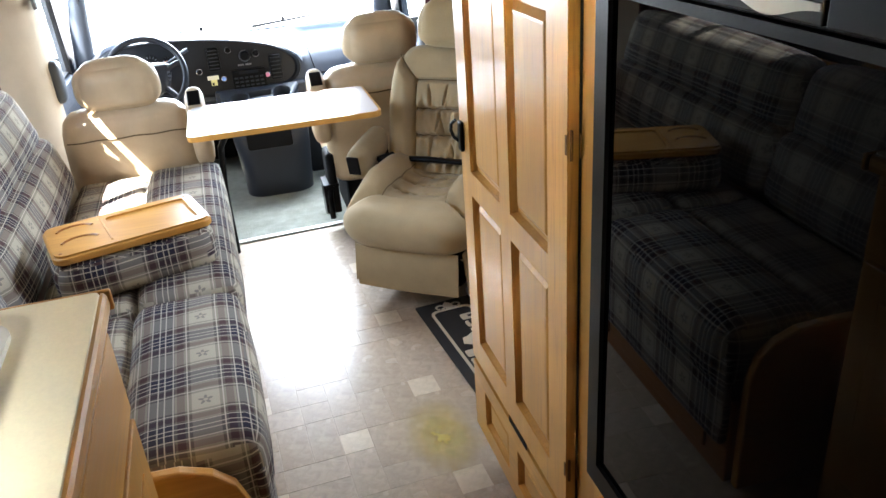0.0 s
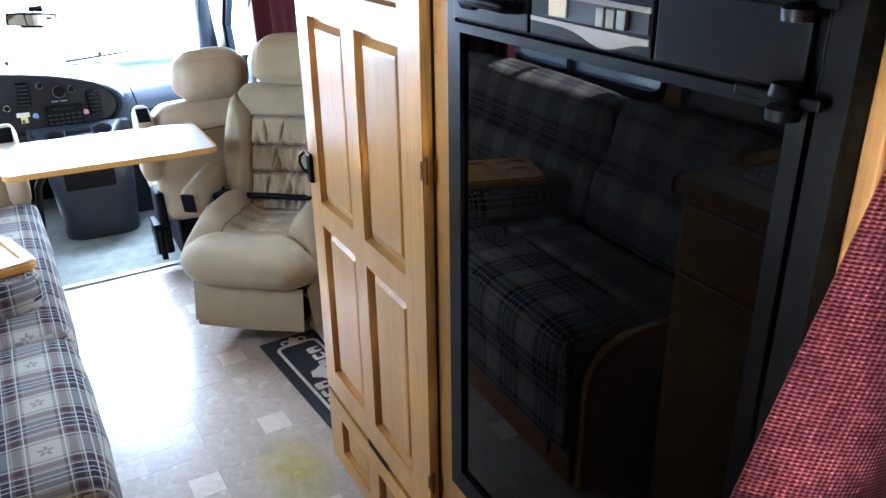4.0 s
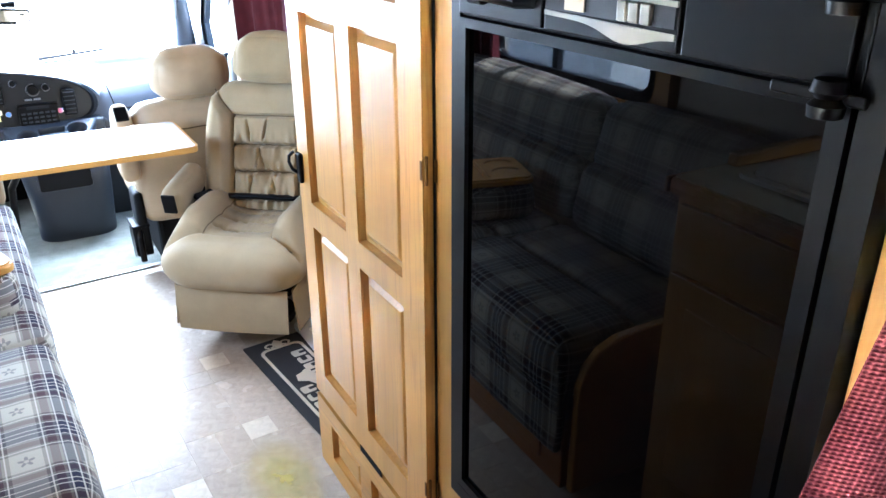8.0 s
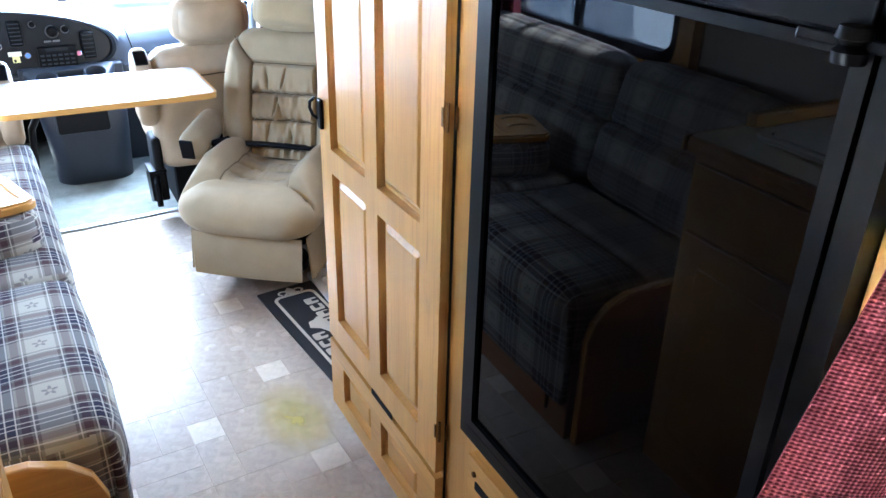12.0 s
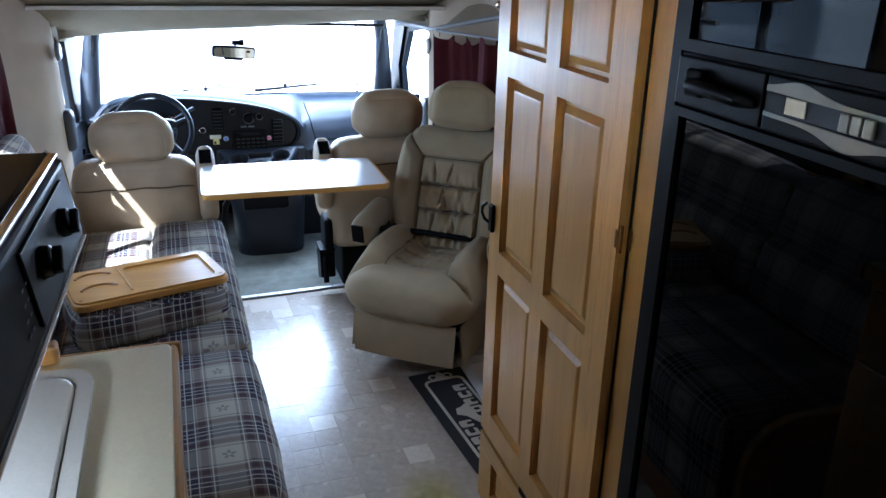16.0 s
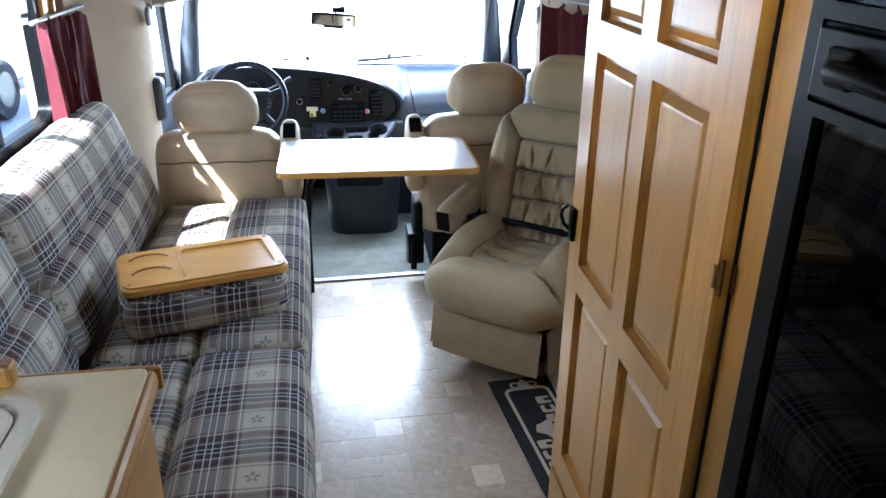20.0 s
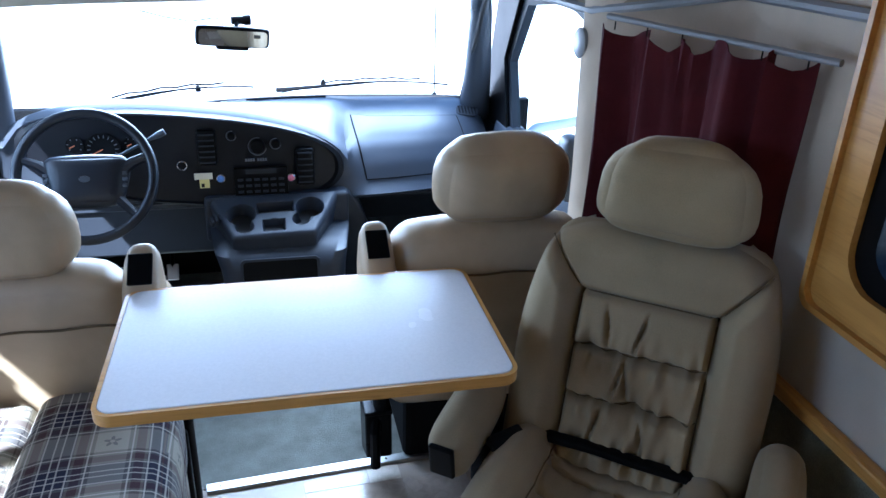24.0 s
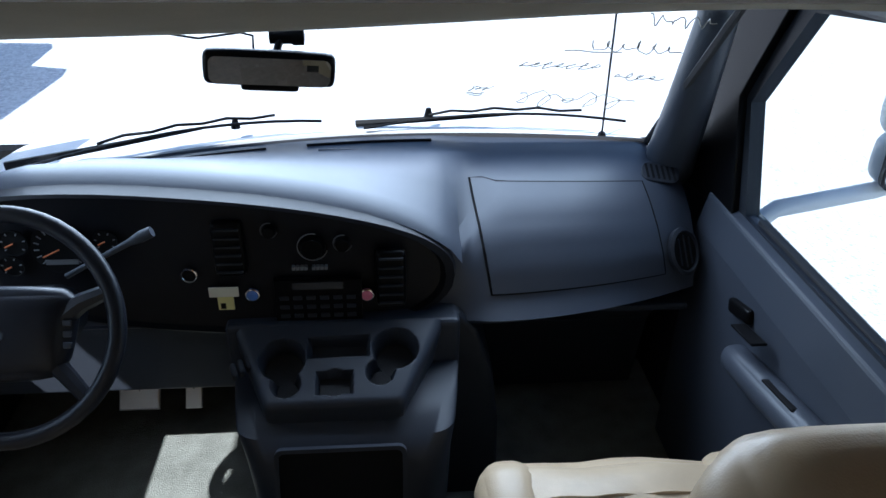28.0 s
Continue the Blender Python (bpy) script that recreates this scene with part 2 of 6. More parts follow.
def make_glass(name="window_glass", tint=(0.93, 0.96, 0.95)):
    m = bpy.data.materials.new(name)
    m.use_nodes = True
    t = m.node_tree
    t.nodes.clear()
    out, mixn = t.nodes.new("ShaderNodeOutputMaterial"), t.nodes.new("ShaderNodeMixShader")
    tr, gl = t.nodes.new("ShaderNodeBsdfTransparent"), t.nodes.new("ShaderNodeBsdfGlossy")
    tr.inputs[0].default_value = (*tint, 1)
    gl.inputs["Roughness"].default_value = 0.02
    mixn.inputs[0].default_value = 0.05
    t.links.new(tr.outputs[0], mixn.inputs[1])
    t.links.new(gl.outputs[0], mixn.inputs[2])
    t.links.new(mixn.outputs[0], out.inputs[0])
    return m


def make_net(name, color, gap):
    """Coarse woven curtain cloth with a diamond weave."""
    n = Nodes(name, color, 0.85, 0, 0.2)
    sep = n.tree.nodes.new("ShaderNodeSeparateXYZ")
    n.link(n.coords("UV", (1, 1, 1)), sep.inputs[0])
    a = n.math("SINE", n.math("MULTIPLY", n.math("ADD", sep.outputs[0], sep.outputs[1]), 1250.0))
    b = n.math("SINE", n.math("MULTIPLY", n.math("SUBTRACT", sep.outputs[0], sep.outputs[1]), 1250.0))
    w = n.math("MULTIPLY", a, b)
    c = n.ramp(n.math("MULTIPLY_ADD", w, 0.5, 0.5), [(0.30, gap), (0.52, color)])
    n.color(n.mix(n.math("MULTIPLY", n.noise(12, 3), 0.35), c, tuple(v * 0.6 for v in color))).bump(w, 0.7, 0.002)
    return n.mat


OAK_X, OAK_Y, OAK_Z = wood("oak_x", 0), wood("oak_y", 1), wood("oak_z", 2)
CHERRY = wood("sofa_base_wood", 1, (0.34, 0.15, 0.055), (0.20, 0.075, 0.025))
PLAID = make_plaid()
TILE, PALE_TILE, STAIN = make_floor_tile(), make_light_tile(), make_stain()
GROUT = plastic("vinyl_joint", (0.50, 0.42, 0.33), 0.35)
CARPET, WALL_CARPET = make_carpet("cab_carpet", (0.29, 0.30, 0.265)), make_carpet("wall_carpet", (0.20, 0.195, 0.14))
VELOUR = fabric("tan_velour", (0.325, 0.252, 0.145), 500, 0.35, 0.16, 0.85, 7.0, 0.12)
VELOUR_SEAM = fabric("tan_velour_seam", (0.13, 0.098, 0.056), 500, 0.3, 0.1)
LEATHER = leather("cream_leather", (0.48, 0.372, 0.238))
WALL = fabric("beige_wall_cloth", (0.50, 0.43, 0.345), 420, 0.35, 0.07)
HEADLINER = fabric("beige_headliner", (0.52, 0.475, 0.41), 600, 0.4, 0.06)
# Cab lining: the shade under the soffit is put into this darker colour.
CAB_LINER_SHADED = fabric("shaded_olive_beige_headliner", (0.27, 0.24, 0.18), 380, 0.3, 0.10)
VALANCE = fabric("cream_valance", (0.54, 0.495, 0.425), 380, 0.3, 0.06)
COUNTER, TABLETOP = make_laminate("cream_laminate", (0.88, 0.81, 0.58), 0.32), make_laminate("white_laminate", (0.74, 0.73, 0.735), 0.26)
SINK_WHITE = make_laminate("white_sink_plastic", (0.80, 0.78, 0.70), 0.25)
BLACK_GLASS = make_black_glass()
BLACK = plastic("black_plastic", (0.004, 0.004, 0.0045), 0.32, 700, 0.12, spec=0.09)
BLACK_MATT = plastic("matt_black", (0.006, 0.006, 0.0065), 0.8, spec=0.15)
RUBBER = plastic("black_rubber", (0.018, 0.018, 0.020), 0.8, 260, 0.8)
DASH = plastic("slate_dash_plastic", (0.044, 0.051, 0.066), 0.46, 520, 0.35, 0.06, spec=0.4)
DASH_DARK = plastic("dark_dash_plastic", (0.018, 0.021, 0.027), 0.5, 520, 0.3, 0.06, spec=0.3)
WHEEL = plastic("slate_wheel_leather", (0.010, 0.012, 0.018), 0.36, 420, 0.25, 0.08, spec=0.3)
CONSOLE = plastic("console_plastic", (0.028, 0.033, 0.044), 0.46, 520, 0.35, 0.06, spec=0.35)
CLUSTER = plastic("cluster_black", (0.007, 0.0075, 0.010), 0.45, 600, 0.2, spec=0.22)
RED_CLOTH = fabric("wine_red_curtain_cloth", (0.062, 0.006, 0.010), 650, 0.5, 0.2, 0.85, 14)
RED_NET = make_net("coarse_red_curtain_weave", (0.40, 0.082, 0.100), (0.12, 0.013, 0.026))
CHROME = Nodes("chrome", (0.75, 0.75, 0.76), 0.16, 1.0).mat
ALU = Nodes("brushed_aluminium", (0.62, 0.62, 0.61), 0.36, 1.0).mat
BRASS = Nodes("brass", (0.15, 0.080, 0.028), 0.55, 1.0).mat
SILVER = plastic("silver_trim", (0.19, 0.178, 0.145), 0.35)
WHITE = plastic("white_paint", (0.80, 0.80, 0.79), 0.35, 300, 0.08, 0.04)
CREAM_INK = plastic("cream_print", (0.62, 0.57, 0.46), 0.8)
YELLOW = plastic("yellow_tag", (0.78, 0.70, 0.28), 0.5)
PALE_TAG = plastic("cream_tag", (0.74, 0.70, 0.55), 0.5)
BLUE, PINK = plastic("blue_knob", (0.10, 0.22, 0.62), 0.4), plastic("pink_knob", (0.60, 0.16, 0.26), 0.4)
INK = plastic("dial_marks", (0.17, 0.175, 0.185), 0.5)
ORANGE = plastic("orange_needle", (0.75, 0.22, 0.08), 0.5)
GREY_TRIM = plastic("grey_trim", (0.24, 0.25, 0.27), 0.45)
SCREEN = Nodes("tv_screen", (0.02, 0.022, 0.025), 0.08, 0, 0.6).mat
MIRROR = Nodes("mirror_silver", (0.55, 0.57, 0.58), 0.02, 1.0).mat
GLASS, TINTED, GRAVEL = make_glass(), make_glass("tinted_window_glass", (0.72, 0.76, 0.78)), make_gravel()

# ---- building helpers ----


def part(name, bm, material, parent=None, label="", smooth=False, uv=False):
    """Links a bmesh as one mesh object, under a thing if one is given."""
    if uv:
        box_uv(bm)
    bmesh.ops.recalc_face_normals(bm, faces=bm.faces)
    mesh = bpy.data.meshes.new(name)
    bm.to_mesh(mesh)
    bm.free()
    mesh.materials.append(material)
    if smooth:
        mesh.polygons.foreach_set("use_smooth", [True] * len(mesh.polygons))
        mesh.set_sharp_from_angle(angle=radians(42))
    ob = new(name, mesh)
    if parent is not None:
        ob.parent = parent
        ob.matrix_parent_inverse = parent.matrix_basis.inverted()
    if label:
        tagged(ob, label)
    return ob


def thing(name, label, category, at=(0, 0, 0), group="", kind="", m=None):
    ob = new(name)
    ob.empty_display_size = 0.05
    ob.matrix_basis = m if m is not None else Matrix.Translation(at)
    return tagged(ob, label, category, group, kind)


def box_uv(bm, m=None):
    layer = bm.loops.layers.uv.verify()
    bm.normal_update()
    for f in bm.faces:
        n = f.normal
        k = max(range(3), key=lambda i: abs(n[i]))
        for lo in f.loops:
            p = lo.vert.co
            lo[layer].uv = (p.y, p.z - 0.13 * (1 if k == 0 else 0)) if k == 0 else ((p.x, p.z) if k == 1 else (p.y, p.x))


def box(x0, x1, y0, y1, z0, z1, bevel=0.0, seg=2, bm=None):
    made = bmesh.new()
    bmesh.ops.create_cube(made, size=1, matrix=Matrix.LocRotScale(((x0 + x1) / 2, (y0 + y1) / 2, (z0 + z1) / 2), None, (x1 - x0, y1 - y0, z1 - z0)))
    if bevel > 0:
        bmesh.ops.bevel(made, geom=made.edges[:], offset=bevel, segments=seg, profile=0.5, affect="EDGES")
    return merge(bm, made)


def merge(bm, other):
    if bm is None:
        return other
    tmp = bpy.data.meshes.new("tmp")
    other.to_mesh(tmp)
    other.free()
    bm.from_mesh(tmp)
    bpy.data.meshes.remove(tmp)
    return bm


def moved(bm, m):
    bmesh.ops.transform(bm, matrix=m, verts=bm.verts)
    return bm


def cushion(hx, hy, hz, r, puff=0.0, cuts=9, crease=0.0):
    """A rounded, slightly swollen block about the origin, with half sizes hx, hy, hz."""
    bm = bmesh.new()
    bmesh.ops.create_cube(bm, size=2)
    bmesh.ops.subdivide_edges(bm, edges=bm.edges[:], cuts=cuts, use_grid_fill=True)
    h = Vector((hx, hy, hz))
    r = min(r, hx, hy, hz)
    core = h - Vector((r, r, r))
    for v in bm.verts:
        q = Vector([math.sin(c * math.pi / 2) if abs(c) < 1 else c for c in v.co])
        p = Vector([a * b for a, b in zip(q, h)])
        k = Vector([max(-c, min(c, a)) for a, c in zip(p, core)])
        d = p - k
        if d.length > 1e-9:
            d = d.normalized() * r
        p = k + d
        swell = puff * (1 - q.x**2) * (1 - q.y**2) + puff * (1 - q.y**2) * (1 - q.z**2) * 0 + puff * (1 - q.x**2) * (1 - q.z**2)
        p += Vector((0, 0, math.copysign(1, q.z) if abs(q.z) > 0.98 else 0)) * puff * (1 - q.x**2) * (1 - q.y**2)
        p += Vector((0, math.copysign(1, q.y) if abs(q.y) > 0.98 else 0, 0)) * puff * (1 - q.x**2) * (1 - q.z**2)
        p += Vector((math.copysign(1, q.x) if abs(q.x) > 0.98 else 0, 0, 0)) * puff * (1 - q.y**2) * (1 - q.z**2)
        if crease:
            p += Vector((noise.noise(p * 9.0 + h * 7), noise.noise(p * 9.0 + Vector((5, 1, 2))), noise.noise(p * 9.0 + Vector((1, 7, 3))))) * crease
        v.co = p
    return bm


def prism(outline, depth, axis="y", at=0.0, bevel=0.0, seg=2):
    """An outline of (a, b) pairs, pushed along an axis: y takes (x, z), x takes (y, z), z takes (x, y)."""
    bm = bmesh.new()

    def place(a, b, d):
        return {"y": (a, at + d, b), "x": (at + d, a, b), "z": (a, b, at + d)}[axis]

    verts = [bm.verts.new(place(a, b, 0)) for a, b in outline]
    face = bm.faces.new(verts)
    out = bmesh.ops.extrude_face_region(bm, geom=[face])
    up = Vector(place(0, 0, depth)) - Vector(place(0, 0, 0))
    bmesh.ops.translate(bm, vec=up, verts=[g for g in out["geom"] if isinstance(g, bmesh.types.BMVert)])
    if bevel > 0:
        bmesh.ops.recalc_face_normals(bm, faces=bm.faces)
        sharp = [e for e in bm.edges if len(e.link_faces) == 2 and e.calc_face_angle(0) > radians(35)]
        bmesh.ops.bevel(bm, geom=sharp, offset=bevel, segments=seg, profile=0.5, affect="EDGES")
    return bm


def round_rect(x0, x1, y0, y1, r, n=6):
    pts = []
    for cx, cy, a0 in ((x1 - r, y1 - r, 0), (x0 + r, y1 - r, 90), (x0 + r, y0 + r, 180), (x1 - r, y0 + r, 270)):
        pts += [(cx + r * math.cos(radians(a0 + 90 * k / n)), cy + r * math.sin(radians(a0 + 90 * k / n))) for k in range(n + 1)]
    return pts


def frame_ring(outer, inner, depth, axis="y", at=0.0):
    """A flat ring between two outlines with as many points each, pushed along an axis."""
    bm = bmesh.new()

    def place(a, b, d):
        return {"y": (a, at + d, b), "x": (at + d, a, b), "z": (a, b, at + d)}[axis]

    n = len(outer)
    rings = [[bm.verts.new(place(a, b, d)) for a, b in pts] for pts, d in ((outer, 0), (outer, depth), (inner, depth), (inner, 0))]
    for k in range(4):
        for i in range(n):
            bm.faces.new((rings[k][i], rings[k][(i + 1) % n], rings[(k + 1) % 4][(i + 1) % n], rings[(k + 1) % 4][i]))
    return bm


def tube(points, radius, sides=8, closed=False, caps=True):
    """A round bar along points; radius is one number or one for each point."""
    bm = bmesh.new()
    pts = [Vector(p) for p in points]
    n = len(pts)
    rad = radius if isinstance(radius, (list, tuple)) else [radius] * n
    rings, side = [], None
    for i, p in enumerate(pts):
        a, b = pts[(i - 1) % n] if (i or closed) else p, pts[(i + 1) % n] if (i < n - 1 or closed) else p
        t = (b - a).normalized()
        if side is None:
            side = t.cross(Vector((0.3, 0.2, 1))).normalized()
        side = (side - t * side.dot(t)).normalized()
        up = t.cross(side)
        rings.append([bm.verts.new(p + (side * math.cos(q) + up * math.sin(q)) * rad[i]) for q in (2 * math.pi * k / sides for k in range(sides))])
    for i in range(n if closed else n - 1):
        for k in range(sides):
            a, b = rings[i], rings[(i + 1) % n]
            bm.faces.new((a[k], a[(k + 1) % sides], b[(k + 1) % sides], b[k]))
    if caps and not closed:
        bm.faces.new(rings[0][::-1])
        bm.faces.new(rings[-1])
    return bm


def lathe(profile, sides=20, m=None):
    """Turns (radius, height) pairs about z."""
    bm = bmesh.new()
    rings = [[bm.verts.new((r * math.cos(2 * math.pi * k / sides), r * math.sin(2 * math.pi * k / sides), z)) for k in range(sides)] for r, z in profile]
    for a, b in zip(rings, rings[1:]):
        for k in range(sides):
            bm.faces.new((a[k], a[(k + 1) % sides], b[(k + 1) % sides], b[k]))
    bm.faces.new(rings[0][::-1])
    bm.faces.new(rings[-1])
    return moved(bm, m) if m is not None else bm


def sheet(rows, thick=0.0, uv=True):
    """A grid of points as a skin, given some thickness."""
    bm = bmesh.new()
    layer = bm.loops.layers.uv.verify()
    grid = [[bm.verts.new(p) for p in row] for row in rows]
    for i in range(len(grid) - 1):
        for j in range(len(grid[0]) - 1):
            f = bm.faces.new((grid[i][j], grid[i][j + 1], grid[i + 1][j + 1], grid[i + 1][j]))
            for lo, (a, b) in zip(f.loops, ((i, j), (i, j + 1), (i + 1, j + 1), (i + 1, j))):
                lo[layer].uv = (b * 0.016, a * 0.03)
    if thick:
        bmesh.ops.recalc_face_normals(bm, faces=bm.faces)
        bmesh.ops.solidify(bm, geom=bm.faces[:], thickness=thick)
    return bm


def pierced(a_span, b_span, holes, axis, at, depth):
    """A wall slab in the plane across axis, with square openings (a0, a1, b0, b1)."""
    av = sorted({*a_span, *(v for h in holes for v in h[:2])})
    bv = sorted({*b_span, *(v for h in holes for v in h[2:])})
    bm = None
    for a0, a1 in zip(av, av[1:]):
        for b0, b1 in zip(bv, bv[1:]):
            ca, cb = (a0 + a1) / 2, (b0 + b1) / 2
            if any(h[0] < ca < h[1] and h[2] < cb < h[3] for h in holes):
                continue
            bm = box(at, at + depth, a0, a1, b0, b1, bm=bm) if axis == "x" else box(a0, a1, at, at + depth, b0, b1, bm=bm) if axis == "y" else box(a0, a1, b0, b1, at, at + depth, bm=bm)
    bmesh.ops.remove_doubles(bm, verts=bm.verts, dist=1e-5)
    seen = {}
    for f in bm.faces:
        seen.setdefault(tuple(sorted(v.index for v in f.verts)), []).append(f)
    return bm


def raised_panel(y0, y1, z0, z1, x, material, parent, name="panel"):
    """A raised field with sloping shoulders, set in a door that faces -x."""
    bm = bmesh.new()
    g, s = 0.012, 0.026
    loops = [((0, 0), 0.0), ((g * 0.3, g * 0.3), 0.010), ((g, g), 0.010), ((s, s), 0.001), ((s + 0.004, s + 0.004), 0.0005)]
    rings = []
    for (a, b), d in loops:
        rings.append([bm.verts.new((x + d, yy, zz)) for yy, zz in ((y0 + a, z0 + b), (y1 - a, z0 + b), (y1 - a, z1 - b), (y0 + a, z1 - b))])
    for p, q in zip(rings, rings[1:]):
        for k in range(4):
            bm.faces.new((p[k], p[(k + 1) % 4], q[(k + 1) % 4], q[k]))
    bm.faces.new(rings[-1])
    return part(name, bm, material, parent)


def door_frame(y0, y1, z0, z1, x0, x1, holes):
    """Stiles and rails round the panel openings."""
    bm = pierced((y0, y1), (z0, z1), holes, "x", x0, x1 - x0)
    return bm


XL, XR, MID = -0.64, 1.40, 0.38

# ---- the setting ----
floor = part("floor", pierced((XL - 0.06, XR + 0.06), (-1.6, 3.70), [(1.03, 1.40, 1.90, 2.68)], "z", -0.05, 0.0492), GROUT)
tagged(floor, "beige vinyl floor with a small-block tile pattern", "floor", kind="structure")
cab_floor = part("cab_floor", prism([(XL - 0.06, 3.478), (XR + 0.06, 3.612), (XR + 0.06, 4.90), (XL - 0.06, 4.90)], 0.06, "z", -0.057), CARPET)
tagged(cab_floor, "worn grey-green carpet on the cab floor", "floor", kind="structure")
strip = thing("threshold_strip", "ribbed aluminium strip where the vinyl meets the carpet", "threshold", m=pose(0.183, 3.530, 0, 0, 0, 3.6), kind="structure")
SM = strip.matrix_basis.copy()
part("strip", moved(prism([(-0.020, 0.0022), (-0.014, 0.009), (0.014, 0.009), (0.020, 0.0022)], 0.80, "x", 0.0), SM), ALU, strip)
for i in range(9):
    part("screw", lathe([(0.004, 0), (0.003, 0.0015)], 8, SM @ Matrix.Translation((0.035 + i * 0.09, 0.0, 0.009))), CHROME, strip)

window_l, window_g, window_r = (2.08, 3.07, 0.87, 1.50), (0.10, 0.95, 0.985, 1.18), (2.10, 2.855, 0.88, 1.31)
wall_left = part("wall_left", pierced((-1.6, 3.40), (0.0, 1.98), [window_l, window_g], "x", XL - 0.06, 0.06), WALL)
wall_right = part("wall_right", pierced((-1.6, 3.40), (-0.3, 1.98), [window_r], "x", XR, 0.06), WALL)
wall_rear = part("wall_rear", box(XL - 0.06, XR + 0.06, -1.66, -1.6, 0, 1.98), WALL)
tagged(wall_left, "beige cloth-covered side wall with a long window", "wall", kind="structure")
tagged(wall_right, "beige side wall with a window by the swivel chair", "wall", kind="structure")
tagged(wall_rear, "plain beige wall at the back of the motorhome", "wall", kind="structure")
ceiling = part("ceiling", box(XL - 0.06, XR + 0.06, -1.66, 3.62, 1.98, 2.03), HEADLINER)
tagged(ceiling, "beige fabric ceiling", "ceiling", kind="structure")


def shoulder(name, x0, x1, side, reach=0.40):
    """The wall that sweeps in from the body to the narrower cab, with a curved front edge."""
    rows = []
    for k in range(15):
        z = 1.42 * k / 14
        lean = 0.16 * max(0.0, (z - 0.75) / 0.65) ** 2.2
        row = []
        for j in range(13):
            s = j / 12
            e = s * s * (3 - 2 * s)
            y = 3.30 + (reach + lean) * s
            row.append((x0 + (x1 - x0) * e - side * 0.05 * max(0, (z - 0.9) / 0.5) ** 2 * s, y, z))
        rows.append(row)
    ob = part(name, sheet(rows, 0.03 * side), WALL, smooth=True)
    return tagged(ob, "curved beige wall panel that narrows towards the cab door", "wall", kind="structure")


shoulder("wall_shoulder_left", XL, -0.455, 1)
shoulder("wall_shoulder_right", XR, 1.165, -1, 0.33)
# lower carpeted wall with a wooden cap, by the swivel chair
wall_carpet = part("wall_carpet", box(XR - 0.012, XR, 2.42, 3.40, 0, 0.555), WALL_CARPET)
tagged(wall_carpet, "dark carpet covering the lower side wall", "wall covering", kind="structure")
trim = part("trim", box(XR - 0.03, XR - 0.0005, 1.95, 3.40, 0.555, 0.585, 0.006), OAK_Y)
tagged(trim, "oak trim rail along the side wall", "trim", kind="structure")

# entry step well
well = thing("entry_step", "white moulded entry step well with a raised lip", "step", (1.2, 2.3, 0), kind="structure")
part("lip", frame_ring(round_rect(1.025, 1.395, 1.90, 2.712, 0.02), round_rect(1.06, 1.36, 1.94, 2.65, 0.03), 0.012, "z", 0.0), WHITE, well)
part("tread", box(1.03, 1.40, 1.90, 2.68, -0.22, -0.20), SINK_WHITE, well)
for name, dims in (("riser", (1.03, 1.036, 1.90, 2.68, -0.2, -0.003)), ("riser", (1.036, 1.40, 2.674, 2.68, -0.2, -0.003)), ("riser", (1.036, 1.40, 1.90, 1.906, -0.2, -0.003))):
    part(name, box(*dims), WHITE, well)


def house_window(name, side, hole, label, split=0.5, pleats=5):
    """A dark-framed sliding window in an oak surround, on the side wall."""
    y0, y1, z0, z1 = hole
    x = XL if side < 0 else XR
    w = thing(name, label, "window", (x, (y0 + y1) / 2, z0), kind="structure")
    d = -side
    ring = frame_ring(round_rect(y0 - 0.085, y1 + 0.085, z0 - 0.085, z1 + 0.085, 0.03), round_rect(y0 - 0.02, y1 + 0.02, z0 - 0.02, z1 + 0.02, 0.07), d * 0.034, "x", x)
    part("surround", ring, OAK_Y, w, "varnished oak window surround", smooth=True)
    part("edge", frame_ring(round_rect(y0 - 0.098, y1 + 0.098, z0 - 0.098, z1 + 0.098, 0.03), round_rect(y0 - 0.086, y1 + 0.086, z0 - 0.086, z1 + 0.086, 0.03), d * 0.046, "x", x), OAK_Y, w)
    part("window_frame", frame_ring(round_rect(y0 - 0.02, y1 + 0.02, z0 - 0.02, z1 + 0.02, 0.07), round_rect(y0 + 0.022, y1 - 0.022, z0 + 0.022, z1 - 0.022, 0.05), -d * 0.045, "x", x + d * 0.02), BLACK, w, "black metal window frame", smooth=True)
    ym = y0 + (y1 - y0) * split
    part("mullion", box(x - 0.022, x + 0.008, ym - 0.016, ym + 0.016, z0, z1, 0.003), BLACK, w)
    if pleats > 3:
        part("cross_rail", box(x - 0.02, x + 0.006, ym, y1, (z0 + z1) / 2 - 0.012, (z0 + z1) / 2 + 0.012, 0.003), BLACK, w)
    for a, b in ((y0 + 0.01, ym - 0.01), (ym + 0.01, y1 - 0.01)):
        p = part("pane", box(x - side * 0.008 - 0.002, x - side * 0.008 + 0.002, a, b, z0 + 0.01, z1 - 0.01), TINTED, w)
        p.visible_shadow = False
    for k in range(pleats):
        part("blind_pleat", prism([(x + d * 0.004, z1 - 0.016 * k), (x + d * 0.020, z1 - 0.016 * k - 0.008), (x + d * 0.004, z1 - 0.016 * (k + 1))], y1 - y0 - 0.03, "y", y0 + 0.015), VALANCE, w, "cream pleated blind, folded up")
    if pleats:
        part("blind_rail", box(x + d * 0.012 - 0.010, x + d * 0.012 + 0.010, y0 + 0.012, y1 - 0.012, z1 - 0.016 * pleats - 0.014, z1 - 0.016 * pleats, 0.003), VALANCE, w)
    return w


house_window("window_1", -1, window_l, "long dark-framed window with oak surround above the sofa", 0.571, 0)
